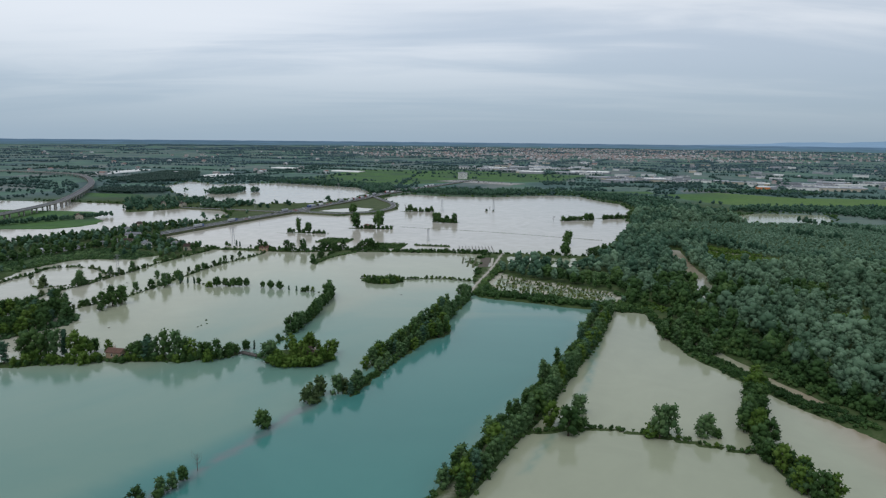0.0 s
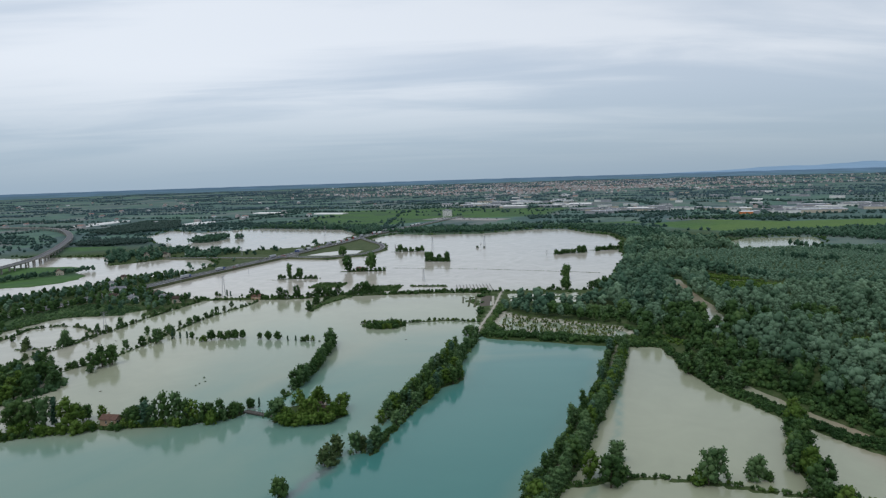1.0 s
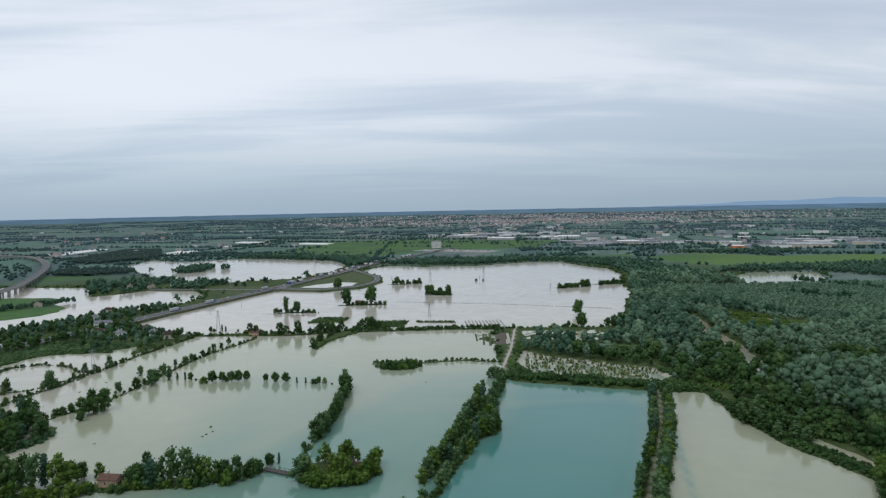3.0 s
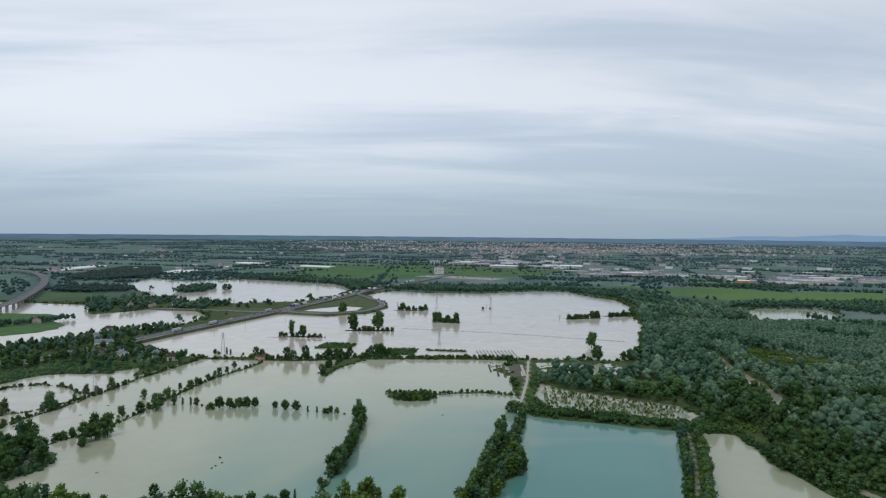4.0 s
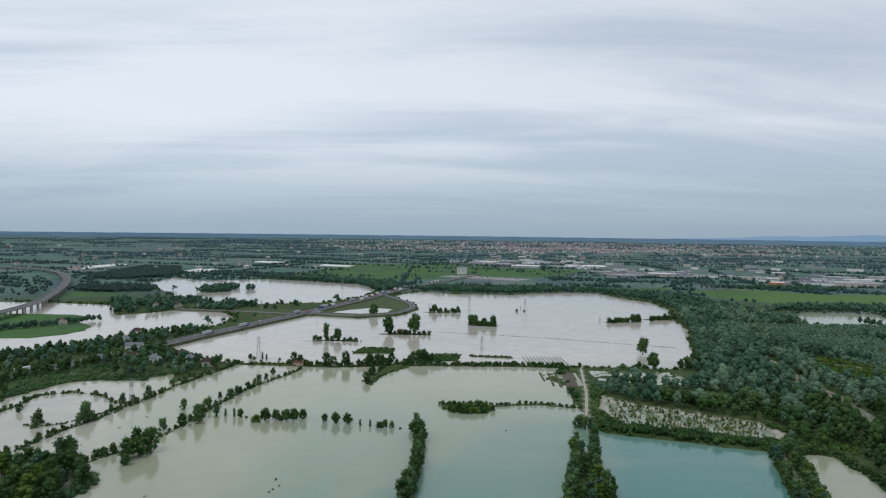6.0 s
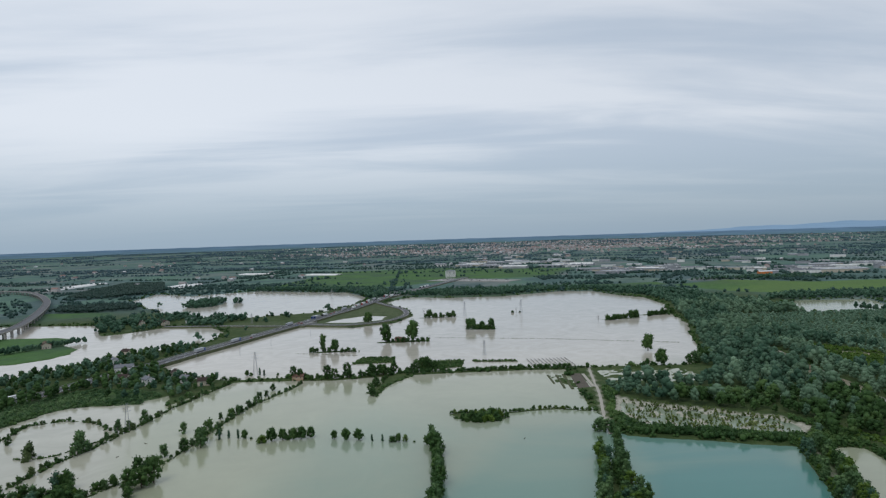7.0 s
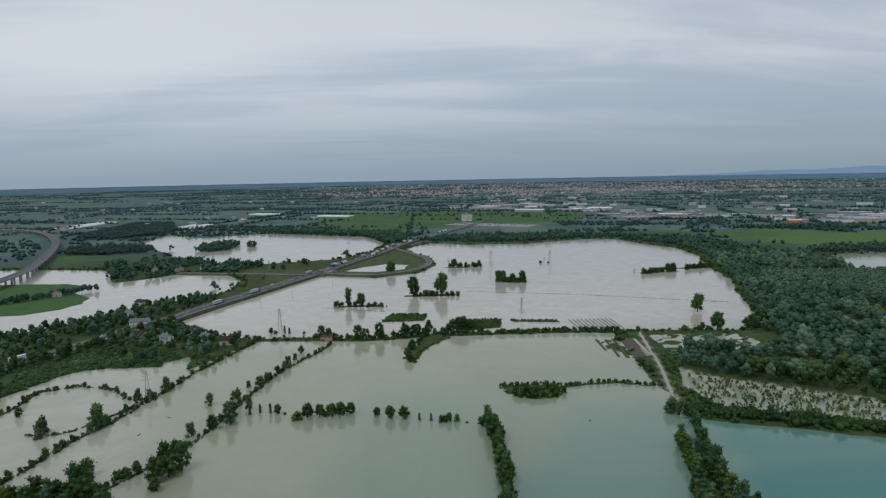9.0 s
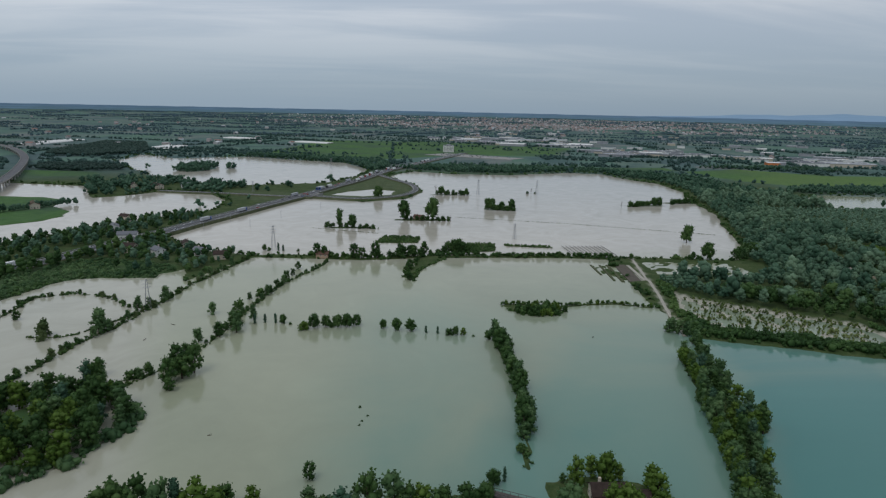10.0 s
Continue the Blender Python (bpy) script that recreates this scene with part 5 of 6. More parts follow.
for i, (line, gap) in enumerate(((HOUSE_STRIP, 8), (offset_line(HOUSE_STRIP, 6), 4), (SPUR_L, 3.5), (SPUR_R, 3.5), (DYKE_A, 2.5), (DYKE_B, 2.2), (offset_line(BANK_MAIN, -5.5), 2.5), (offset_line(BANK_MAIN, 5.5), 2.5), (RIGHT_BANK, 6), (HOUSE_DYKE, 3), (ROAD_DYKE, 3.5), (PENIN, 3), (CROSS, 2.2), (ISLE_W, 3), (CAUSEWAY, 2), (RING_A, 1.2), (RING_B, 1.5))):
    q = np.array(smooth_line([(x, y, 0) for x, y in line], 1.5))
    rr = np.random.RandomState(200 + i)
    q = q[rr.uniform(size=len(q)) < 0.75]
    q[:, :2] += rr.uniform(-gap, gap, (len(q), 2)) * 0.5
    h = land_height(q[:, 0], q[:, 1])
    scrub_at += [(x, y, min(z, 1.2) - 0.1, s) for x, y, z, s in zip(q[:, 0], q[:, 1], h, rr.uniform(0.35, 1.0, len(q))) if z > -0.5]
wood("bank_scrub", "ragged low green scrub and grass along the flooded banks", scrub_at, low, M_OAK, 75)
shore_at = []
for i, (poly, out) in enumerate(((W_LAKE, 4), (W_POOL, 4), (W_LEFT, 4), (W_EAST, 4), (W_NEAR[:22], 3), (W_NEAR[24:], 3), (CREEK, 8), (CREEK, -8))):
    q = np.array(smooth_line([(x, y, 0) for x, y in (poly + poly[:1] if poly in (W_LAKE, W_POOL, W_LEFT, W_EAST) else poly)], 2.2))
    rr = np.random.RandomState(300 + i)
    q = q[rr.uniform(size=len(q)) < 0.6]
    q[:, :2] += rr.normal(0, abs(out), (len(q), 2))
    h = land_height(q[:, 0], q[:, 1])
    ok = (h > 0.05) & (q[:, 0] > -720) & (q[:, 1] > 150) & (seg_dist(q[:, 0], q[:, 1], MWAY) > 11) & (seg_dist(q[:, 0], q[:, 1], TRACK) > 3) & (seg_dist(q[:, 0], q[:, 1], [p[:2] for p in RAMP]) > 7)
    shore_at += [(x, y, z - 0.1, s) for (x, y, _), z, s in zip(q[ok], h[ok], rr.uniform(0.6, 1.9, int(ok.sum())))]
wood("shore_scrub", "uneven dark scrub along the flood's edge", shore_at, low, M_OAK, 80)
river_side = [(149.7, 350.3), (161.3, 320.7), (167, 290.3), (174.7, 268), (188.1, 235.4), (210.2, 202.7), (232.3, 177.9), (255.4, 181.2), (234.3, 207), (213.2, 237.8), (196, 265.4), (184.5, 293.9), (174.9, 322.4), (157.5, 355.1)]
wood("river_scrub", "dark green scrub between the muddy channel and the wood", scatter(river_side, 2.8, 84, 0.9, 2.2), low, M_OAK, 85)
cr = np.random.RandomState(86)
rim = np.array(smooth_line([(x, y, 0) for x, y in COPSE[:10]], 1.6))
wood("copse_scrub", "drowned green scrub round the flooded copse", [(x + cr.normal(0, 1.6), y + cr.normal(0, 1.6), -0.3, cr.uniform(0.8, 2.2)) for x, y, _ in rim], low, M_BANK, 87)
near_nursery = [(29, 514.8), (46.8, 558), (56.6, 561.8), (50.7, 541.7), (38.8, 509.5), (36.8, 497.4), (40.7, 475), (24.9, 465.1)]
wood("nursery_scrub", "dark green scrub beside the drowned nursery", np.concatenate([scatter(near_nursery, 2.8, 76, 0.9, 2.0, lambda x, y: seg_dist(x, y, TRACK) > 4), scatter([(116.9, 418.7), (148, 422), (138.3, 456.7), (128.7, 473.1), (134.4, 448.7), (113, 428.9)], 2.8, 77, 0.8, 1.8)]), low, M_OAK, 78)
hr = np.random.RandomState(83)
wood("farm_hedge", "dark hedge and trees between two flooded green fields", [(x + hr.normal(0, 2.5), y + hr.normal(0, 2.5), 0.5, hr.uniform(0.55, 1.0)) for x, y in zip(np.linspace(-608.4, -475.1, 150), np.linspace(735.9, 908.7, 150))], mid_w, M_DARK, 79)

# half-drowned nursery: small bushes in rows
r = np.random.RandomState(77)
rows = []
for i in np.arange(0, 1, 0.014):
    for j in np.arange(0.05, 1, 0.11):
        a, b = np.array([38.8, 481.1]) * (1 - i) + np.array([113.0, 435.0]) * i, np.array([54.6, 531.5]) * (1 - i) + np.array([130.6, 471.0]) * i
        p = a * (1 - j) + b * j + r.normal(0, 0.5, 2)
        if r.uniform() < 0.55:
            rows.append((p[0], p[1], -0.1, r.uniform(0.6, 1.6)))
wood("nursery_bushes", "rows of small half-drowned nursery bushes", rows, templates(140, 5, 3, 0.45, 0.3, 1.6, 0.5, 22, 0.24, "tall"), M_NURSERY, 61)


M_SLATE = plain("dark_sheet_roof", (0.16, 0.165, 0.18), 0.7, 0.3, vary=0.2, scale=0.08)


# ---------------------------------------------------------------- buildings
def window_at(parent, x, y, z, w, h, axis):
    """A framed window on a wall; axis tells which way it faces."""
    d = 0.06
    f = box(x - w / 2, x + w / 2, y - d, y + d, z, z + h) if axis == "y" else box(x - d, x + d, y - w / 2, y + w / 2, z, z + h)
    ob = part("window", f, M_WHITE, parent)
    g = box(x - w / 2 + 0.1, x + w / 2 - 0.1, y - d - 0.03, y + d + 0.03, z + 0.1, z + h - 0.1) if axis == "y" else box(x - d - 0.03, x + d + 0.03, y - w / 2 + 0.1, y + w / 2 - 0.1, z + 0.1, z + h - 0.1)
    part("pane", g, M_GLASS, ob)


def house(x, y, w, l, wall, ridge, turn, label, wall_m, roof_m, group="", windows=True, name="house"):
    """A gabled house: walls, roof, chimney, windows and a door."""
    ob = thing(name, label, name, group, at=(x, y, max(0.1, float(land_height(np.array([x * 1.0]), np.array([y * 1.0]))[0]))))
    ob.rotation_euler = (0, 0, radians(turn))
    part("wall", walls(w, l, wall, ridge), wall_m, ob)
    roof = part("roof", gable(w, l, wall, ridge), roof_m, ob)
    if windows:
        part("chimney", box(w * 0.14, w * 0.14 + 0.8, l * 0.2, l * 0.2 + 0.8, wall, ridge + 0.9), M_WALL, roof)
        for z in np.arange(1.0, wall - 1.2, 2.7):
            for v in np.arange(-l / 2 + 2, l / 2 - 1, 3.2):
                for s in (-1, 1):
                    window_at(ob, s * w / 2, v, z, 1.0, 1.4, "x")
            for v in (-w / 4, w / 4):
                for s in (-1, 1):
                    window_at(ob, v, s * l / 2, z, 1.0, 1.4, "y")
        part("door", box(-0.6, 0.6, -l / 2 - 0.07, -l / 2 + 0.07, 0, 2.1), M_WOOD, ob)
    return ob


house(-73.6, 323.5, 6.6, 10.5, 3.4, 5.7, 84, "farmhouse with a dark brown tiled roof among flooded trees", M_WALL, M_ROOF2, name="farmhouse")
house(-64.9, 322, 5, 6.4, 2.4, 3.9, 84, "low annexe with a brown tiled roof beside the farmhouse", M_WALL, M_ROOF2, name="annexe")
house(-170, 320.5, 5.5, 8.5, 3.3, 4.7, 78, "small faded pink farm building with a brown tiled roof", M_PINK, M_ROOF, name="farm_building")
house(-181.3, 643, 6, 9, 2.6, 4.4, 80, "old house with a red tiled roof on the dyke road", M_PINK, M_ROOF)
house(-94.6, 815, 6, 11, 2.6, 4.4, 60, "ruined brick farm building between two large trees", M_PINK, M_ROOF, name="farm_building")
house(-502.3, 877, 10, 18, 4.5, 7, 30, "pale farmhouse beside the flooded field", M_WALL, M_ROOF)
for i, (x, y, w, l, h) in enumerate([(-290.3, 673, 9, 12, 6), (-274.2, 650, 8, 11, 5), (-256, 637, 8, 12, 5), (-303.7, 648, 9, 13, 6), (-329.1, 662, 9, 12, 6), (-371.5, 745, 10, 16, 6), (-384.3, 808, 9, 14, 5), (-349.2, 714, 12, 20, 5), (-428.6, 1046, 10, 26, 6), (-392.7, 1055, 10, 18, 6),
                                    (-459.4, 1048, 9, 12, 6), (-443.1, 583.5, 9, 14, 6), (-401.9, 561.4, 10, 18, 5)]):
    house(x, y, w * 0.8, l * 0.75, h * 0.85, h * 0.85 + 2.0, 20 + 37 * i % 90, "pale rendered house with a tiled roof among trees", (M_WALL, M_WHITE)[i % 2], (M_ROOF2, M_SLATE)[i % 2], "houses by the motorway")


def tower_block():
    ob = thing("office_block", "plain white block with rows of dark windows", "building", at=(57.9, 1849, 0.6))
    part("wall", box(-13, 13, -9, 9, -1, 17), M_WHITE, ob)
    part("roof", box(-13.4, 13.4, -9.4, 9.4, 17, 17.8), M_GREY, ob)
    part("plant_room", box(-5, 4, -4, 4, 17.8, 20), M_GREY, ob)
    for z in np.arange(2.5, 16, 3.3):
        for x in np.arange(-11, 11.5, 3.6):
            part("window", box(x - 1.0, x + 1.0, -9.08, -8.9, z, z + 1.5), M_GLASS, ob)


tower_block()


def shed(x, y, w, l, h, turn, wall_m, roof_m, label, group="factory sheds"):
    """A long low factory shed with a shallow roof, a roof light strip and loading doors."""
    sx, sy, sz, k = [float(v) for v in drawn_in(x, y)]
    ob = thing("factory_shed", label, "building", group, at=(sx, sy, sz + 0.5 * k))
    ob.rotation_euler = (0, 0, radians(turn))
    ob.scale = (k, k, k)
    part("wall", walls(w, l, h, h + w * 0.05), wall_m, ob)
    roof = part("roof", gable(w, l, h, h + w * 0.05, 0.8), roof_m, ob)
    for s in (-1, 1):
        for v in np.arange(-l / 2 + 6, l / 2 - 4, 26):
            part("roof_light", box(s * w * 0.25 - w * 0.12, s * w * 0.25 + w * 0.12, v, v + 3, h + w * 0.02, h + w * 0.05), M_WHITE, roof)
    for v in np.arange(-w / 2 + 4, w / 2 - 4, 16):
        part("loading_door", box(v, v + 4, -l / 2 - 0.1, -l / 2 + 0.1, 0, 4.5), M_GREY, ob)


r = np.random.RandomState(90)
shed(780, 1555, 20, 28, 6, 78, M_ORANGE, M_WHITE, "small factory shed with an orange end wall")
shed(947, 1525, 34, 110, 8, 78, M_WALL, M_GREY, "long pale factory shed beside green fields")
for i in range(150):
    az, R = r.uniform(0.06, 0.62), r.uniform(1950, 3300)
    x, y = HUB[0] + R * math.sin(az), HUB[1] + R * math.cos(az)
    w, l, pale = r.uniform(12, 26), r.uniform(18, 46), r.uniform() < 0.3
    if i < 34:
        x, y = r.uniform(130, 560), r.uniform(2120, 2680)
        w, l, pale = r.uniform(20, 44), r.uniform(40, 105), r.uniform() < 0.6
    elif i < 64:
        x, y = r.uniform(450, 800), r.uniform(1740, 1940)
        w, l, pale = r.uniform(16, 32), r.uniform(30, 76), r.uniform() < 0.25
    elif i < 96:
        x, y = r.uniform(760, 1250), r.uniform(1530, 1780)
        w, l, pale = r.uniform(14, 30), r.uniform(26, 70), r.uniform() < 0.35
    if any(inside(np.array([x]), np.array([y]), g)[0] for g in (GREEN_E, GREEN_N, GREEN_N2)):
        continue
    roof_m = (M_WHITE, M_GREY, M_GREY)[r.randint(3)] if pale else (M_GREY, M_SLATE, M_SLATE)[r.randint(3)]
    shed(x, y, w, l, r.uniform(5, 8), 66 + r.normal(0, 6), (M_WHITE, M_WALL, M_GREY, M_GREY)[r.randint(4)], roof_m,
         "pale-roofed factory shed on the edge of town" if pale else "grey-roofed factory shed on the edge of town")


def many_houses(name, label, rows, seed):
    """A town too large to count: gabled houses and flat blocks in one mesh."""
    r = np.random.RandomState(seed)
    vs, fs, mi, n = [], [], [], 0
    for x, y, w, l, h in rows:
        sx, sy, sz, k = [float(v) for v in drawn_in(x, y)]
        a = radians(66) + r.normal(0, 0.12) + (math.pi / 2 if r.uniform() < 0.5 else 0)
        c, s = math.cos(a), math.sin(a)
        for g, m in ((walls(w, l, h, h + w * 0.22), 0), (gable(w, l, h, h + w * 0.22), 1)):
            v, f = to_tris(g)
            vs.append(np.stack([(v[:, 0] * c - v[:, 1] * s) * k + sx, (v[:, 0] * s + v[:, 1] * c) * k + sy, v[:, 2] * k + sz + 0.5 * k], 1))
            fs.append(f + n)
            mi.append(np.full(len(f), m))
            n += len(v)
    wall = Mat("town_walls", 0.85, 0.2)
    g = wall.node("ShaderNodeNewGeometry").outputs["Random Per Island"]
    wall.colour(wall.ramp(g, (0.0, (0.36, 0.36, 0.37)), (0.35, (0.46, 0.44, 0.43)), (0.6, (0.44, 0.37, 0.35)), (0.85, (0.50, 0.50, 0.51)), (1.0, (0.70, 0.71, 0.73))))
    roof = Mat("town_roofs", 0.85, 0.2)
    g = roof.node("ShaderNodeNewGeometry").outputs["Random Per Island"]
    roof.colour(roof.ramp(g, (0.0, (0.23, 0.135, 0.115)), (0.4, (0.30, 0.185, 0.155)), (0.62, (0.25, 0.21, 0.20)), (0.78, (0.40, 0.39, 0.39)), (0.92, (0.62, 0.62, 0.62))))
    me = mesh_of(name, np.concatenate(vs), np.concatenate(fs), [wall.m, roof.m], np.concatenate(mi))
    return tagged(new(name, me), label, "houses", kind="stuff")


r = np.random.RandomState(91)
rows = []
for _ in range(8200):
    R, az = 3000 * (8200 / 3000) ** r.uniform(), r.normal(0.27, 0.2)
    if not -0.2 < az < 0.66 or wobble(R * math.sin(az), R * math.cos(az) * 0.5, 900, 66) < -0.15 + 0.25 * r.normal() or R < 3300 + 1400 * abs(az - 0.2) + r.exponential(250):
        continue
    big = r.uniform() < 0.25
    rows.append((HUB[0] + R * math.sin(az), HUB[1] + R * math.cos(az), r.uniform(5, 8) * (1.5 if big else 1), r.uniform(7, 11) * (1.5 if big else 1), r.uniform(3.5, 6) * (1.9 if big else 1)))
for _ in range(90):
    R, az = r.uniform(1900, 5200), r.uniform(-0.7, 0.72)
    x, y = HUB[0] + R * math.sin(az), HUB[1] + R * math.cos(az)
    if not any(inside(np.array([x]), np.array([y]), g)[0] for g in (GREEN_E, GREEN_N, GREEN_N2)):
        rows.append((x, y, r.uniform(8, 13), r.uniform(10, 22), r.uniform(5, 8)))
many_houses("town", "far town of pale walls and red-brown roofs", rows, 92)


def greenhouse(x, y, w, l, turn, label):
    """A row of pale plastic tunnels."""
    ob = thing("greenhouse", label, "greenhouse", "pale greenhouses", at=(x, y, 0.8))
    ob.rotation_euler = (0, 0, radians(turn))
    for i in range(int(w // 9)):
        a = np.linspace(0, math.pi, 7)
        x0 = -w / 2 + 9 * i + 4.5
        prof = [(x0 + 4.2 * math.cos(t), 3.6 * math.sin(t)) for t in a]
        v = np.array([(px, yy, pz) for yy in (-l / 2, l / 2) for px, pz in prof])
        f = np.array([(j, j + 1, j + 8, j + 7) for j in range(6)])
        part("tunnel", (v, f), M_WHITE, ob)


greenhouse(-663, 1854, 54, 150, -8, "row of white plastic tunnels beside a wood")
greenhouse(-1000, 2001, 45, 260, -5, "long pale plastic tunnels beyond the viaduct")
greenhouse(-319.3, 2170, 36, 120, 60, "white plastic tunnels among far fields")
greenhouse(-560, 2350, 45, 140, 60, "white plastic tunnels among far fields")


# ---------------------------------------------------------------- pylons, fences, plots, walkway
def pylon(x, y, h, label):
    """A lattice mast with legs, bracing and three pairs of arms."""
    ob = thing("pylon", label, "pylon", "power line", at=(x, y, -1.0))
    ob.rotation_euler = (0, 0, radians(25))
    b, t = h * 0.085, h * 0.018
    for sx, sy in ((-1, -1), (1, -1), (1, 1), (-1, 1)):
        part("leg", rod((sx * b, sy * b, 0), (sx * t, sy * t, h), 0.13, 0.08, 5), M_STEEL, ob)
    for i in range(9):
        z0, z1 = h * i / 9, h * (i + 1) / 9
        w0, w1 = b + (t - b) * i / 9, b + (t - b) * (i + 1) / 9
        for (ax, ay), (bx, by) in (((-1, -1), (1, -1)), ((1, -1), (1, 1)), ((1, 1), (-1, 1)), ((-1, 1), (-1, -1))):
            part("brace", rod((ax * w0, ay * w0, z0), (bx * w1, by * w1, z1), 0.05, 0.05, 3), M_STEEL, ob)
    for z in (0.72, 0.84, 0.95):
        for s in (-1, 1):
            part("arm", join(rod((0, 0, h * z), (s * h * 0.14, 0, h * z + 0.1), 0.09, 0.05, 4), rod((0, 0, h * z + 1.1), (s * h * 0.14, 0, h * z + 0.15), 0.06, 0.04, 4)), M_STEEL, ob)


for x, y, h in ((-222.4, 672, 21), (-0.3, 1010, 22), (81.8, 1014, 21), (-15.7, 714, 15), (-217.2, 1339, 22), (-299.4, 1019, 16), (-270.1, 521.4, 18)):
    pylon(x, y, h, "grey steel lattice power mast standing in flood water")


def utility_pole(x, y, h):
    ob = thing("utility_pole", "thin grey pole standing in the flooded lake", "pole", "poles in the lake", at=(x, y, -1))
    part("pole", rod((0, 0, 0), (0, 0, h), 0.16, 0.1, 6), M_STEEL, ob)
    part("crossarm", rod((-0.9, 0, h - 0.5), (0.9, 0, h - 0.5), 0.06, 0.06, 4), M_STEEL, ob)
    for px in (-0.8, 0.8):
        part("insulator", rod((px, 0, h - 0.5), (px, 0, h - 0.15), 0.07, 0.04, 5), M_WHITE, ob)


for px, py in ((-282.4, 798), (-259.2, 774), (-236.8, 822), (-297.9, 758), (-201.2, 883)):
    utility_pole(px, py, 9)


def driftwood(x, y, length, turn):
    """A floating log with broken branch stubs."""
    ob = thing("driftwood", "dark wet log floating on the flood water", "log", "floating debris", at=(x, y, 0.02))
    ob.rotation_euler = (0, 0, turn)
    part("log", rod((-length / 2, 0, 0), (length / 2, 0.2, 0.05), 0.22, 0.12, 7), M_BARK, ob)
    for k in (-0.2, 0.25):
        part("branch", rod((length * k, 0, 0.05), (length * k + 0.5, 0.7, 0.5), 0.07, 0.03, 4), M_BARK, ob)


for i, (px, py) in enumerate(((-201, 372), (-255, 470), (-248, 492), (-30, 462), (-262, 440))):
    driftwood(px, py, 1.3 + (i * 7 % 4) * 0.4, i * 1.3)


def drowned_line(a, b, w, label):
    """Tops of a drowned hedge or wire fence showing as a thin dark line."""
    r = np.random.RandomState(int(abs(a[0])) + 7)
    n = int(math.hypot(b[0] - a[0], b[1] - a[1]) / 1.4)
    p = [(a[0] + (b[0] - a[0]) * t + r.normal(0, 0.2), a[1] + (b[1] - a[1]) * t + r.normal(0, 0.2), -0.25, r.uniform(0.25, 0.5) * w) for t in np.linspace(0, 1, n) if r.uniform() < 0.9]
    wood("drowned_hedge", label, p, low, M_DRY, n)


wood("strip_scrub", "dense dark green crop on low strips in the lake", np.concatenate([scatter(q, 2.6, 70 + i, 0.5, 0.9) for i, q in enumerate(STRIPS)]), low, M_OAK, 71)
drowned_line((-54.9, 830), (61, 791), 0.9, "thin line of a drowned hedge in the lake")
drowned_line((61, 791), (185.2, 732), 0.9, "thin line of a drowned hedge in the lake")
drowned_line((-201.8, 768), (-137.7, 740), 0.9, "thin line of a drowned hedge by the islet")


def vineyard():
    ob = thing("vineyard", "rows of half-drowned vines on posts", "vineyard")
    for i in range(11):
        x = 18.6 + i * 3.5
        g = [rod((x, y, -1.2), (x, y, 1.3), 0.07, 0.06, 4) for y in np.arange(646, 682, 4.5)]
        part("vine_row", join(*g, rod((x, 646, 0.6), (x, 682, 0.6), 0.22, 0.22, 4)), M_WOOD, ob)


vineyard()


def bed(x0, y0, x1, y1, w, m, label):
    ob = thing("planting_bed", label, "garden bed", "flooded garden beds")
    d = np.array([x1 - x0, y1 - y0], float)
    n = np.array([d[1], -d[0]]) / np.linalg.norm(d) * w / 2
    c = [(x0 - n[0], y0 - n[1]), (x1 - n[0], y1 - n[1]), (x1 + n[0], y1 + n[1]), (x0 + n[0], y0 + n[1])]
    v = np.array([(x, y, -0.5) for x, y in c] + [(x * 0.98 + (x0 + x1) * 0.01, y * 0.998 + (y0 + y1) * 0.001, 0.45) for x, y in c])
    part("soil", (v, np.array([(0, 3, 2, 1), (4, 5, 6, 7), (0, 1, 5, 4), (1, 2, 6, 5), (2, 3, 7, 6), (3, 0, 4, 7)])), m, ob)


M_SOIL = plain("dark_wet_soil", (0.115, 0.10, 0.08), 0.95, 0.2, vary=0.3, scale=0.8)
bed(44, 615, 37, 566.3, 9, M_SOIL, "dark bare soil bed rising from the flood")
bed(34.2, 615, 28.2, 566.5, 2.2, M_VERGE, "grassy strip rising from the flood")
bed(28.3, 614, 23.3, 570.7, 1.6, M_VERGE, "grassy strip rising from the flood")
bed(21.4, 615, 19.4, 586, 1.4, M_VERGE, "grassy strip rising from the flood")
bed(49.9, 613, 44.9, 570.2, 2.4, M_TRACK, "pale gravel strip beside the soil bed")


def walkway():
    """The plank bridge that joins the farm strip and the house island."""
    ob = thing("plank_bridge", "grey wooden footbridge with rails over the flood", "footbridge", at=(-98.9, 324.3, 0.35))
    ob.rotation_euler = (0, 0, radians(-28))
    for i in range(34):
        part("plank", box(-10 + i * 0.6, -9.45 + i * 0.6, -1.4, 1.4, 0.5, 0.62), M_WOOD, ob)
    for y in (-1.3, 1.3):
        part("beam", box(-10, 10.4, y - 0.15, y + 0.15, 0.1, 0.5), M_WOOD, ob)
        part("rail", box(-10, 10.4, y - 0.05, y + 0.05, 1.5, 1.62), M_WOOD, ob)
        for x in np.arange(-9.8, 10.5, 2.5):
            part("post", rod((x, y, -2), (x, y, 1.6), 0.09, 0.08, 5), M_WOOD, ob)


walkway()
for x, y in ((-148.6, 390.1), (-147.7, 378.9), (-148.7, 375.9), (-145.6, 382.9)):
    place_tree("bush", x, y, 0.28, "barely above the flood water", "drowned bushes")


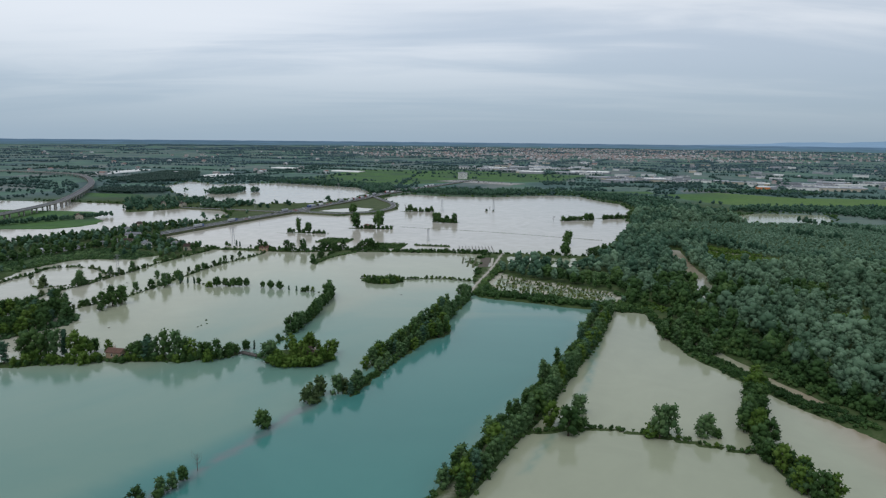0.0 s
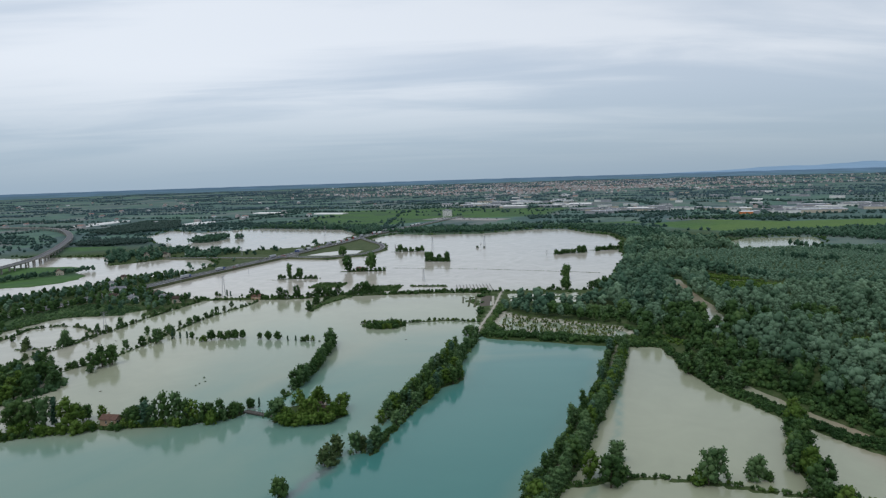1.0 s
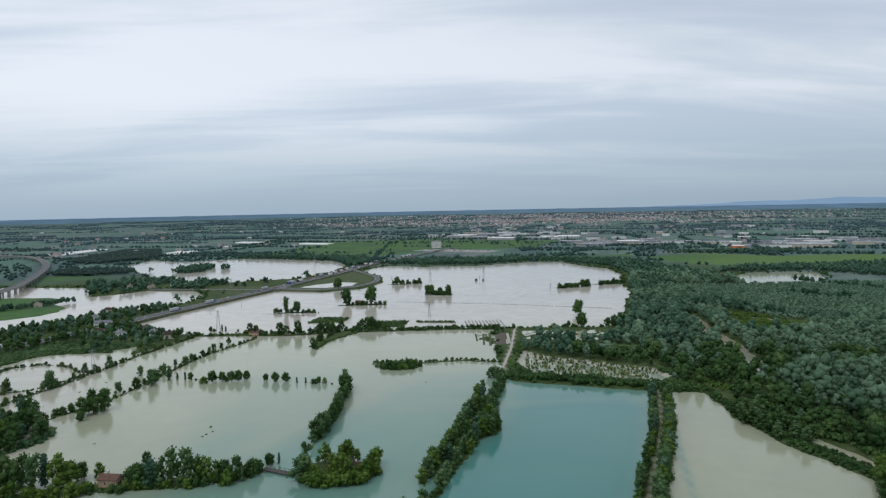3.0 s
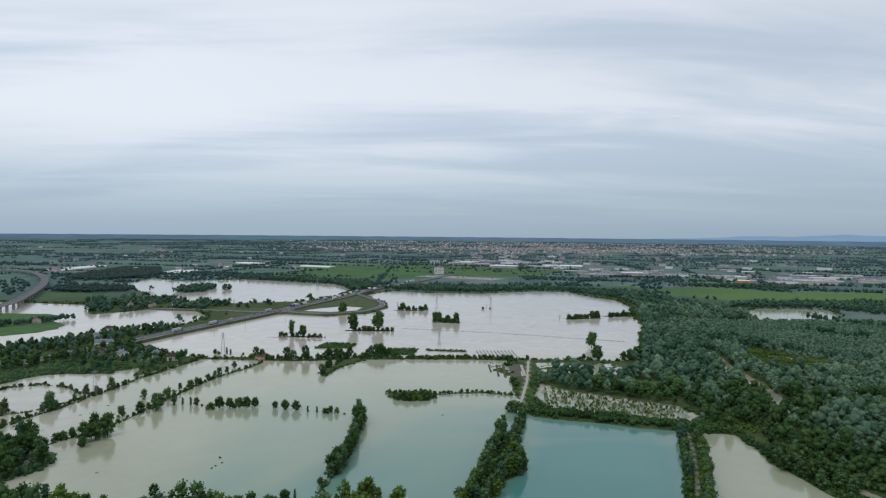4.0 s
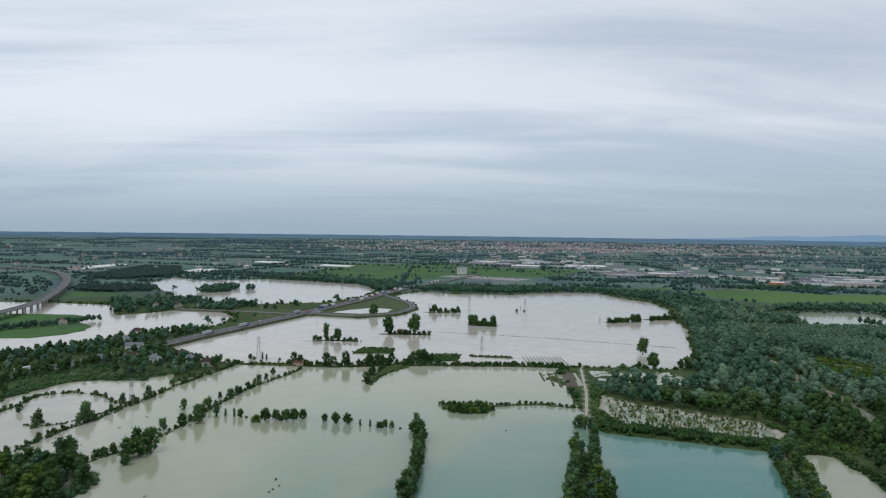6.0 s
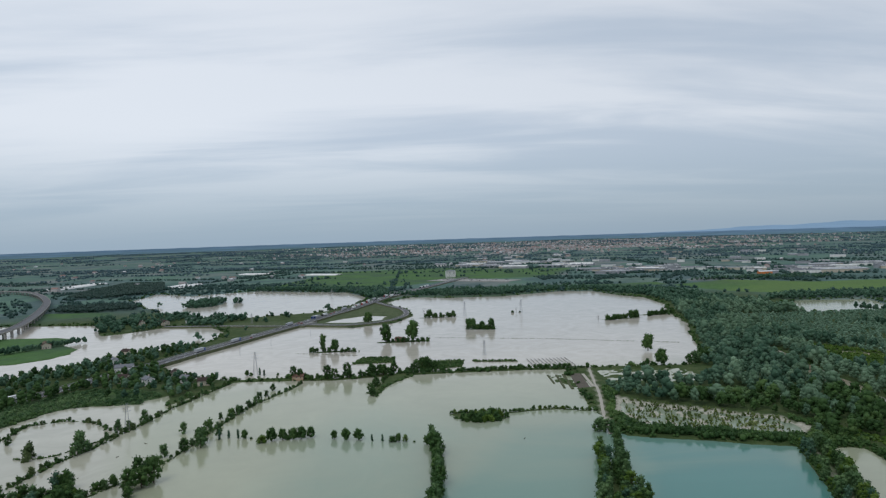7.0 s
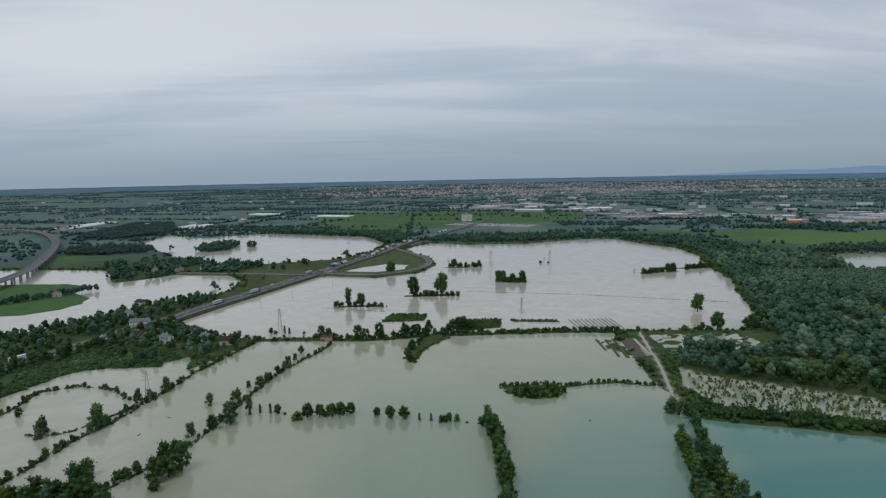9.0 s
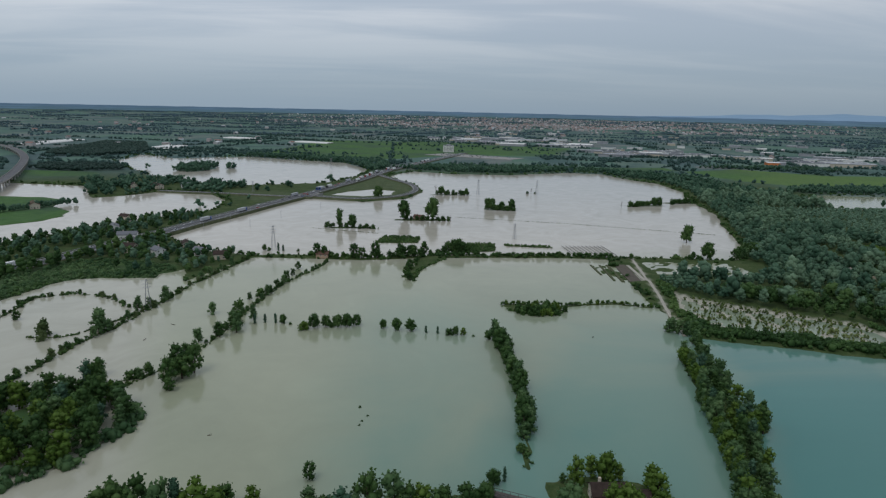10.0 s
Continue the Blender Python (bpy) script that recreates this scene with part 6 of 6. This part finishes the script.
# ---------------------------------------------------------------- vehicles
PAINTS = [plain("car_paint_" + n, c, 0.3, 0.5, vary=0.06) for n, c in (("white", (0.75, 0.75, 0.74)), ("silver", (0.42, 0.43, 0.45)), ("black", (0.03, 0.03, 0.035)), ("blue", (0.05, 0.10, 0.28)), ("red", (0.35, 0.04, 0.03)))]
M_TYRE = plain("tyre_rubber", (0.02, 0.02, 0.02), 0.9, 0.2)


def wheel(parent, x, y, r):
    part("wheel", rod((x - 0.12, y, r), (x + 0.12, y, r), r, r, 10), M_TYRE, parent)


def car(x, y, z, turn, n):
    ob = thing("car", ("white", "silver grey", "black", "dark blue", "red")[n] + " car in the motorway queue", "car", "traffic on the motorway", at=(x, y, z))
    ob.rotation_euler = (0, 0, turn)
    part("body", join(box(-0.88, 0.88, -2.15, 2.15, 0.3, 0.95, 0.94)), PAINTS[n], ob)
    part("cabin", box(-0.8, 0.8, -1.5, 1.0, 0.95, 1.5, 0.8), M_GLASS, ob)
    part("roof", box(-0.62, 0.62, -1.15, 0.7, 1.5, 1.56), PAINTS[n], ob)
    for sx in (-0.8, 0.8):
        for sy in (-1.35, 1.35):
            wheel(ob, sx, sy, 0.33)


def truck(x, y, z, turn, n):
    ob = thing("truck", ("white", "silver grey", "black", "dark blue", "red")[n] + " articulated truck in the motorway queue", "truck", "traffic on the motorway", at=(x, y, z))
    ob.rotation_euler = (0, 0, turn)
    part("cab", box(-1.2, 1.2, 5.2, 7.6, 0.6, 3.5, 0.95), PAINTS[n], ob)
    part("windscreen", box(-1.05, 1.05, 7.45, 7.62, 1.9, 3.0), M_GLASS, ob)
    part("trailer", box(-1.27, 1.27, -7.5, 4.8, 1.1, 4.0), PAINTS[n % 2], ob)
    part("chassis", box(-0.9, 0.9, -7, 7, 0.6, 1.1), M_TYRE, ob)
    for sx in (-1.05, 1.05):
        for sy in (-6, -4.8, -3.6, 4, 6.4):
            wheel(ob, sx, sy, 0.5)


d, s = sides(mway)
r = np.random.RandomState(15)
at = np.concatenate([[0], np.cumsum(np.linalg.norm(np.diff(mway[:, :2], axis=0), axis=1))])
for lane, step in ((-2.6, 19), (-5.9, 30), (2.6, 70), (5.9, 85)):
    q = 330 + r.uniform(0, 20)
    while q < at[-1] - 260:
        i = int(np.searchsorted(at, q)) - 1
        if r.uniform() < (0.35 if mway[i, 1] < 940 else 0.85):
            p = [np.interp(q, at, mway[:, k]) for k in range(3)]
            ang = math.atan2(-d[i, 0], d[i, 1]) + (math.pi if lane < 0 else 0)
            n = r.randint(0, 5)
            (truck if r.uniform() < 0.35 else car)(p[0] + s[i, 0] * lane, p[1] + s[i, 1] * lane, p[2] + 0.1, ang, n)
        q += step * r.uniform(0.7, 1.5)
truck(-390.1, 610, 1.7, radians(-28), 0)
yard = thing("car_park", "pale concrete car park beside the white block", "car park", kind="structure")
part("paving", (np.array([(x, y, z) for z in (0.2, 1.9) for x, y in ((-14.7, 1725), (169.4, 1599), (212.7, 1645), (44.1, 1785))]), np.array([(4, 5, 6, 7), (0, 1, 5, 4), (1, 2, 6, 5), (2, 3, 7, 6), (3, 0, 4, 7)])), M_CONCRETE, yard)
r = np.random.RandomState(16)
for i in range(56):
    u, w = r.uniform(0.04, 0.95), r.uniform(0.1, 0.9)
    car(-15 + 184 * u + 50 * w, 1725 - 126 * u + 55 * w, 1.9, r.choice([0.3, 1.87]), r.randint(0, 3))


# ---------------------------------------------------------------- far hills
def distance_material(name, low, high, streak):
    """Far land: haze painted into a glowing colour, soft level streaks, paler upwards."""
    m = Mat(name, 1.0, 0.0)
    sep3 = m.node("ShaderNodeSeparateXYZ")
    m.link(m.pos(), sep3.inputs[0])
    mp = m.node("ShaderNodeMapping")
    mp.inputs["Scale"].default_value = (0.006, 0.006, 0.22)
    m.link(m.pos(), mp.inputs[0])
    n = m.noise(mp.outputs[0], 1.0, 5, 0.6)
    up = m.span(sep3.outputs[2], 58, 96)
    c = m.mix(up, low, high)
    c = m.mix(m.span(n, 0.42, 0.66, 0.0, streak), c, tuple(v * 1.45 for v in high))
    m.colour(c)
    # Emission lifts the painted haze; the land itself is no light source.
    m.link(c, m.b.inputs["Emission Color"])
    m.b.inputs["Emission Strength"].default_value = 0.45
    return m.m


def skyline(name, label, radius, foot, ridge, material):
    """A ring of far land that closes the plain, foot and ridge in degrees."""
    deg = np.linspace(-75, 75, 240)
    a = np.radians(deg)
    x, y = HUB[0] + radius * np.sin(a), HUB[1] + radius * np.cos(a)
    lo = EYE + radius * math.tan(radians(foot)) + 0 * x
    hi = EYE + radius * np.tan(np.radians(ridge(deg)))
    v = np.concatenate([np.stack([x, y, lo], 1), np.stack([x, y, hi], 1)])
    n = len(a)
    f = np.array([(i, i + 1, n + i + 1, n + i) for i in range(n - 1)])
    tagged(new(name, mesh_of(name, v, f, material)), label, "distance", kind="structure")


def rise(deg, lo, hi):
    t = np.clip((deg - lo) / (hi - lo), 0, 1)
    return t * t * (3 - 2 * t)


# Both rings hold aerial haze in their colour and glow faintly.
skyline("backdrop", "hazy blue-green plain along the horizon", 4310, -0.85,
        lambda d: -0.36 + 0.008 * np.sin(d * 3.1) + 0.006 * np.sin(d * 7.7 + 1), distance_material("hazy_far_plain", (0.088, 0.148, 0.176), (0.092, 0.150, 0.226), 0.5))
skyline("backdrop", "hills beyond the plain, pale blue with painted haze", 4700, -0.6,
        lambda d: -0.38 + rise(d, 19, 37) * (0.46 + 0.06 * np.sin(d * 0.9) + 0.025 * np.sin(d * 2.6 + 1)), distance_material("hazy_blue_hills", (0.165, 0.245, 0.335), (0.18, 0.265, 0.36), 0.15))
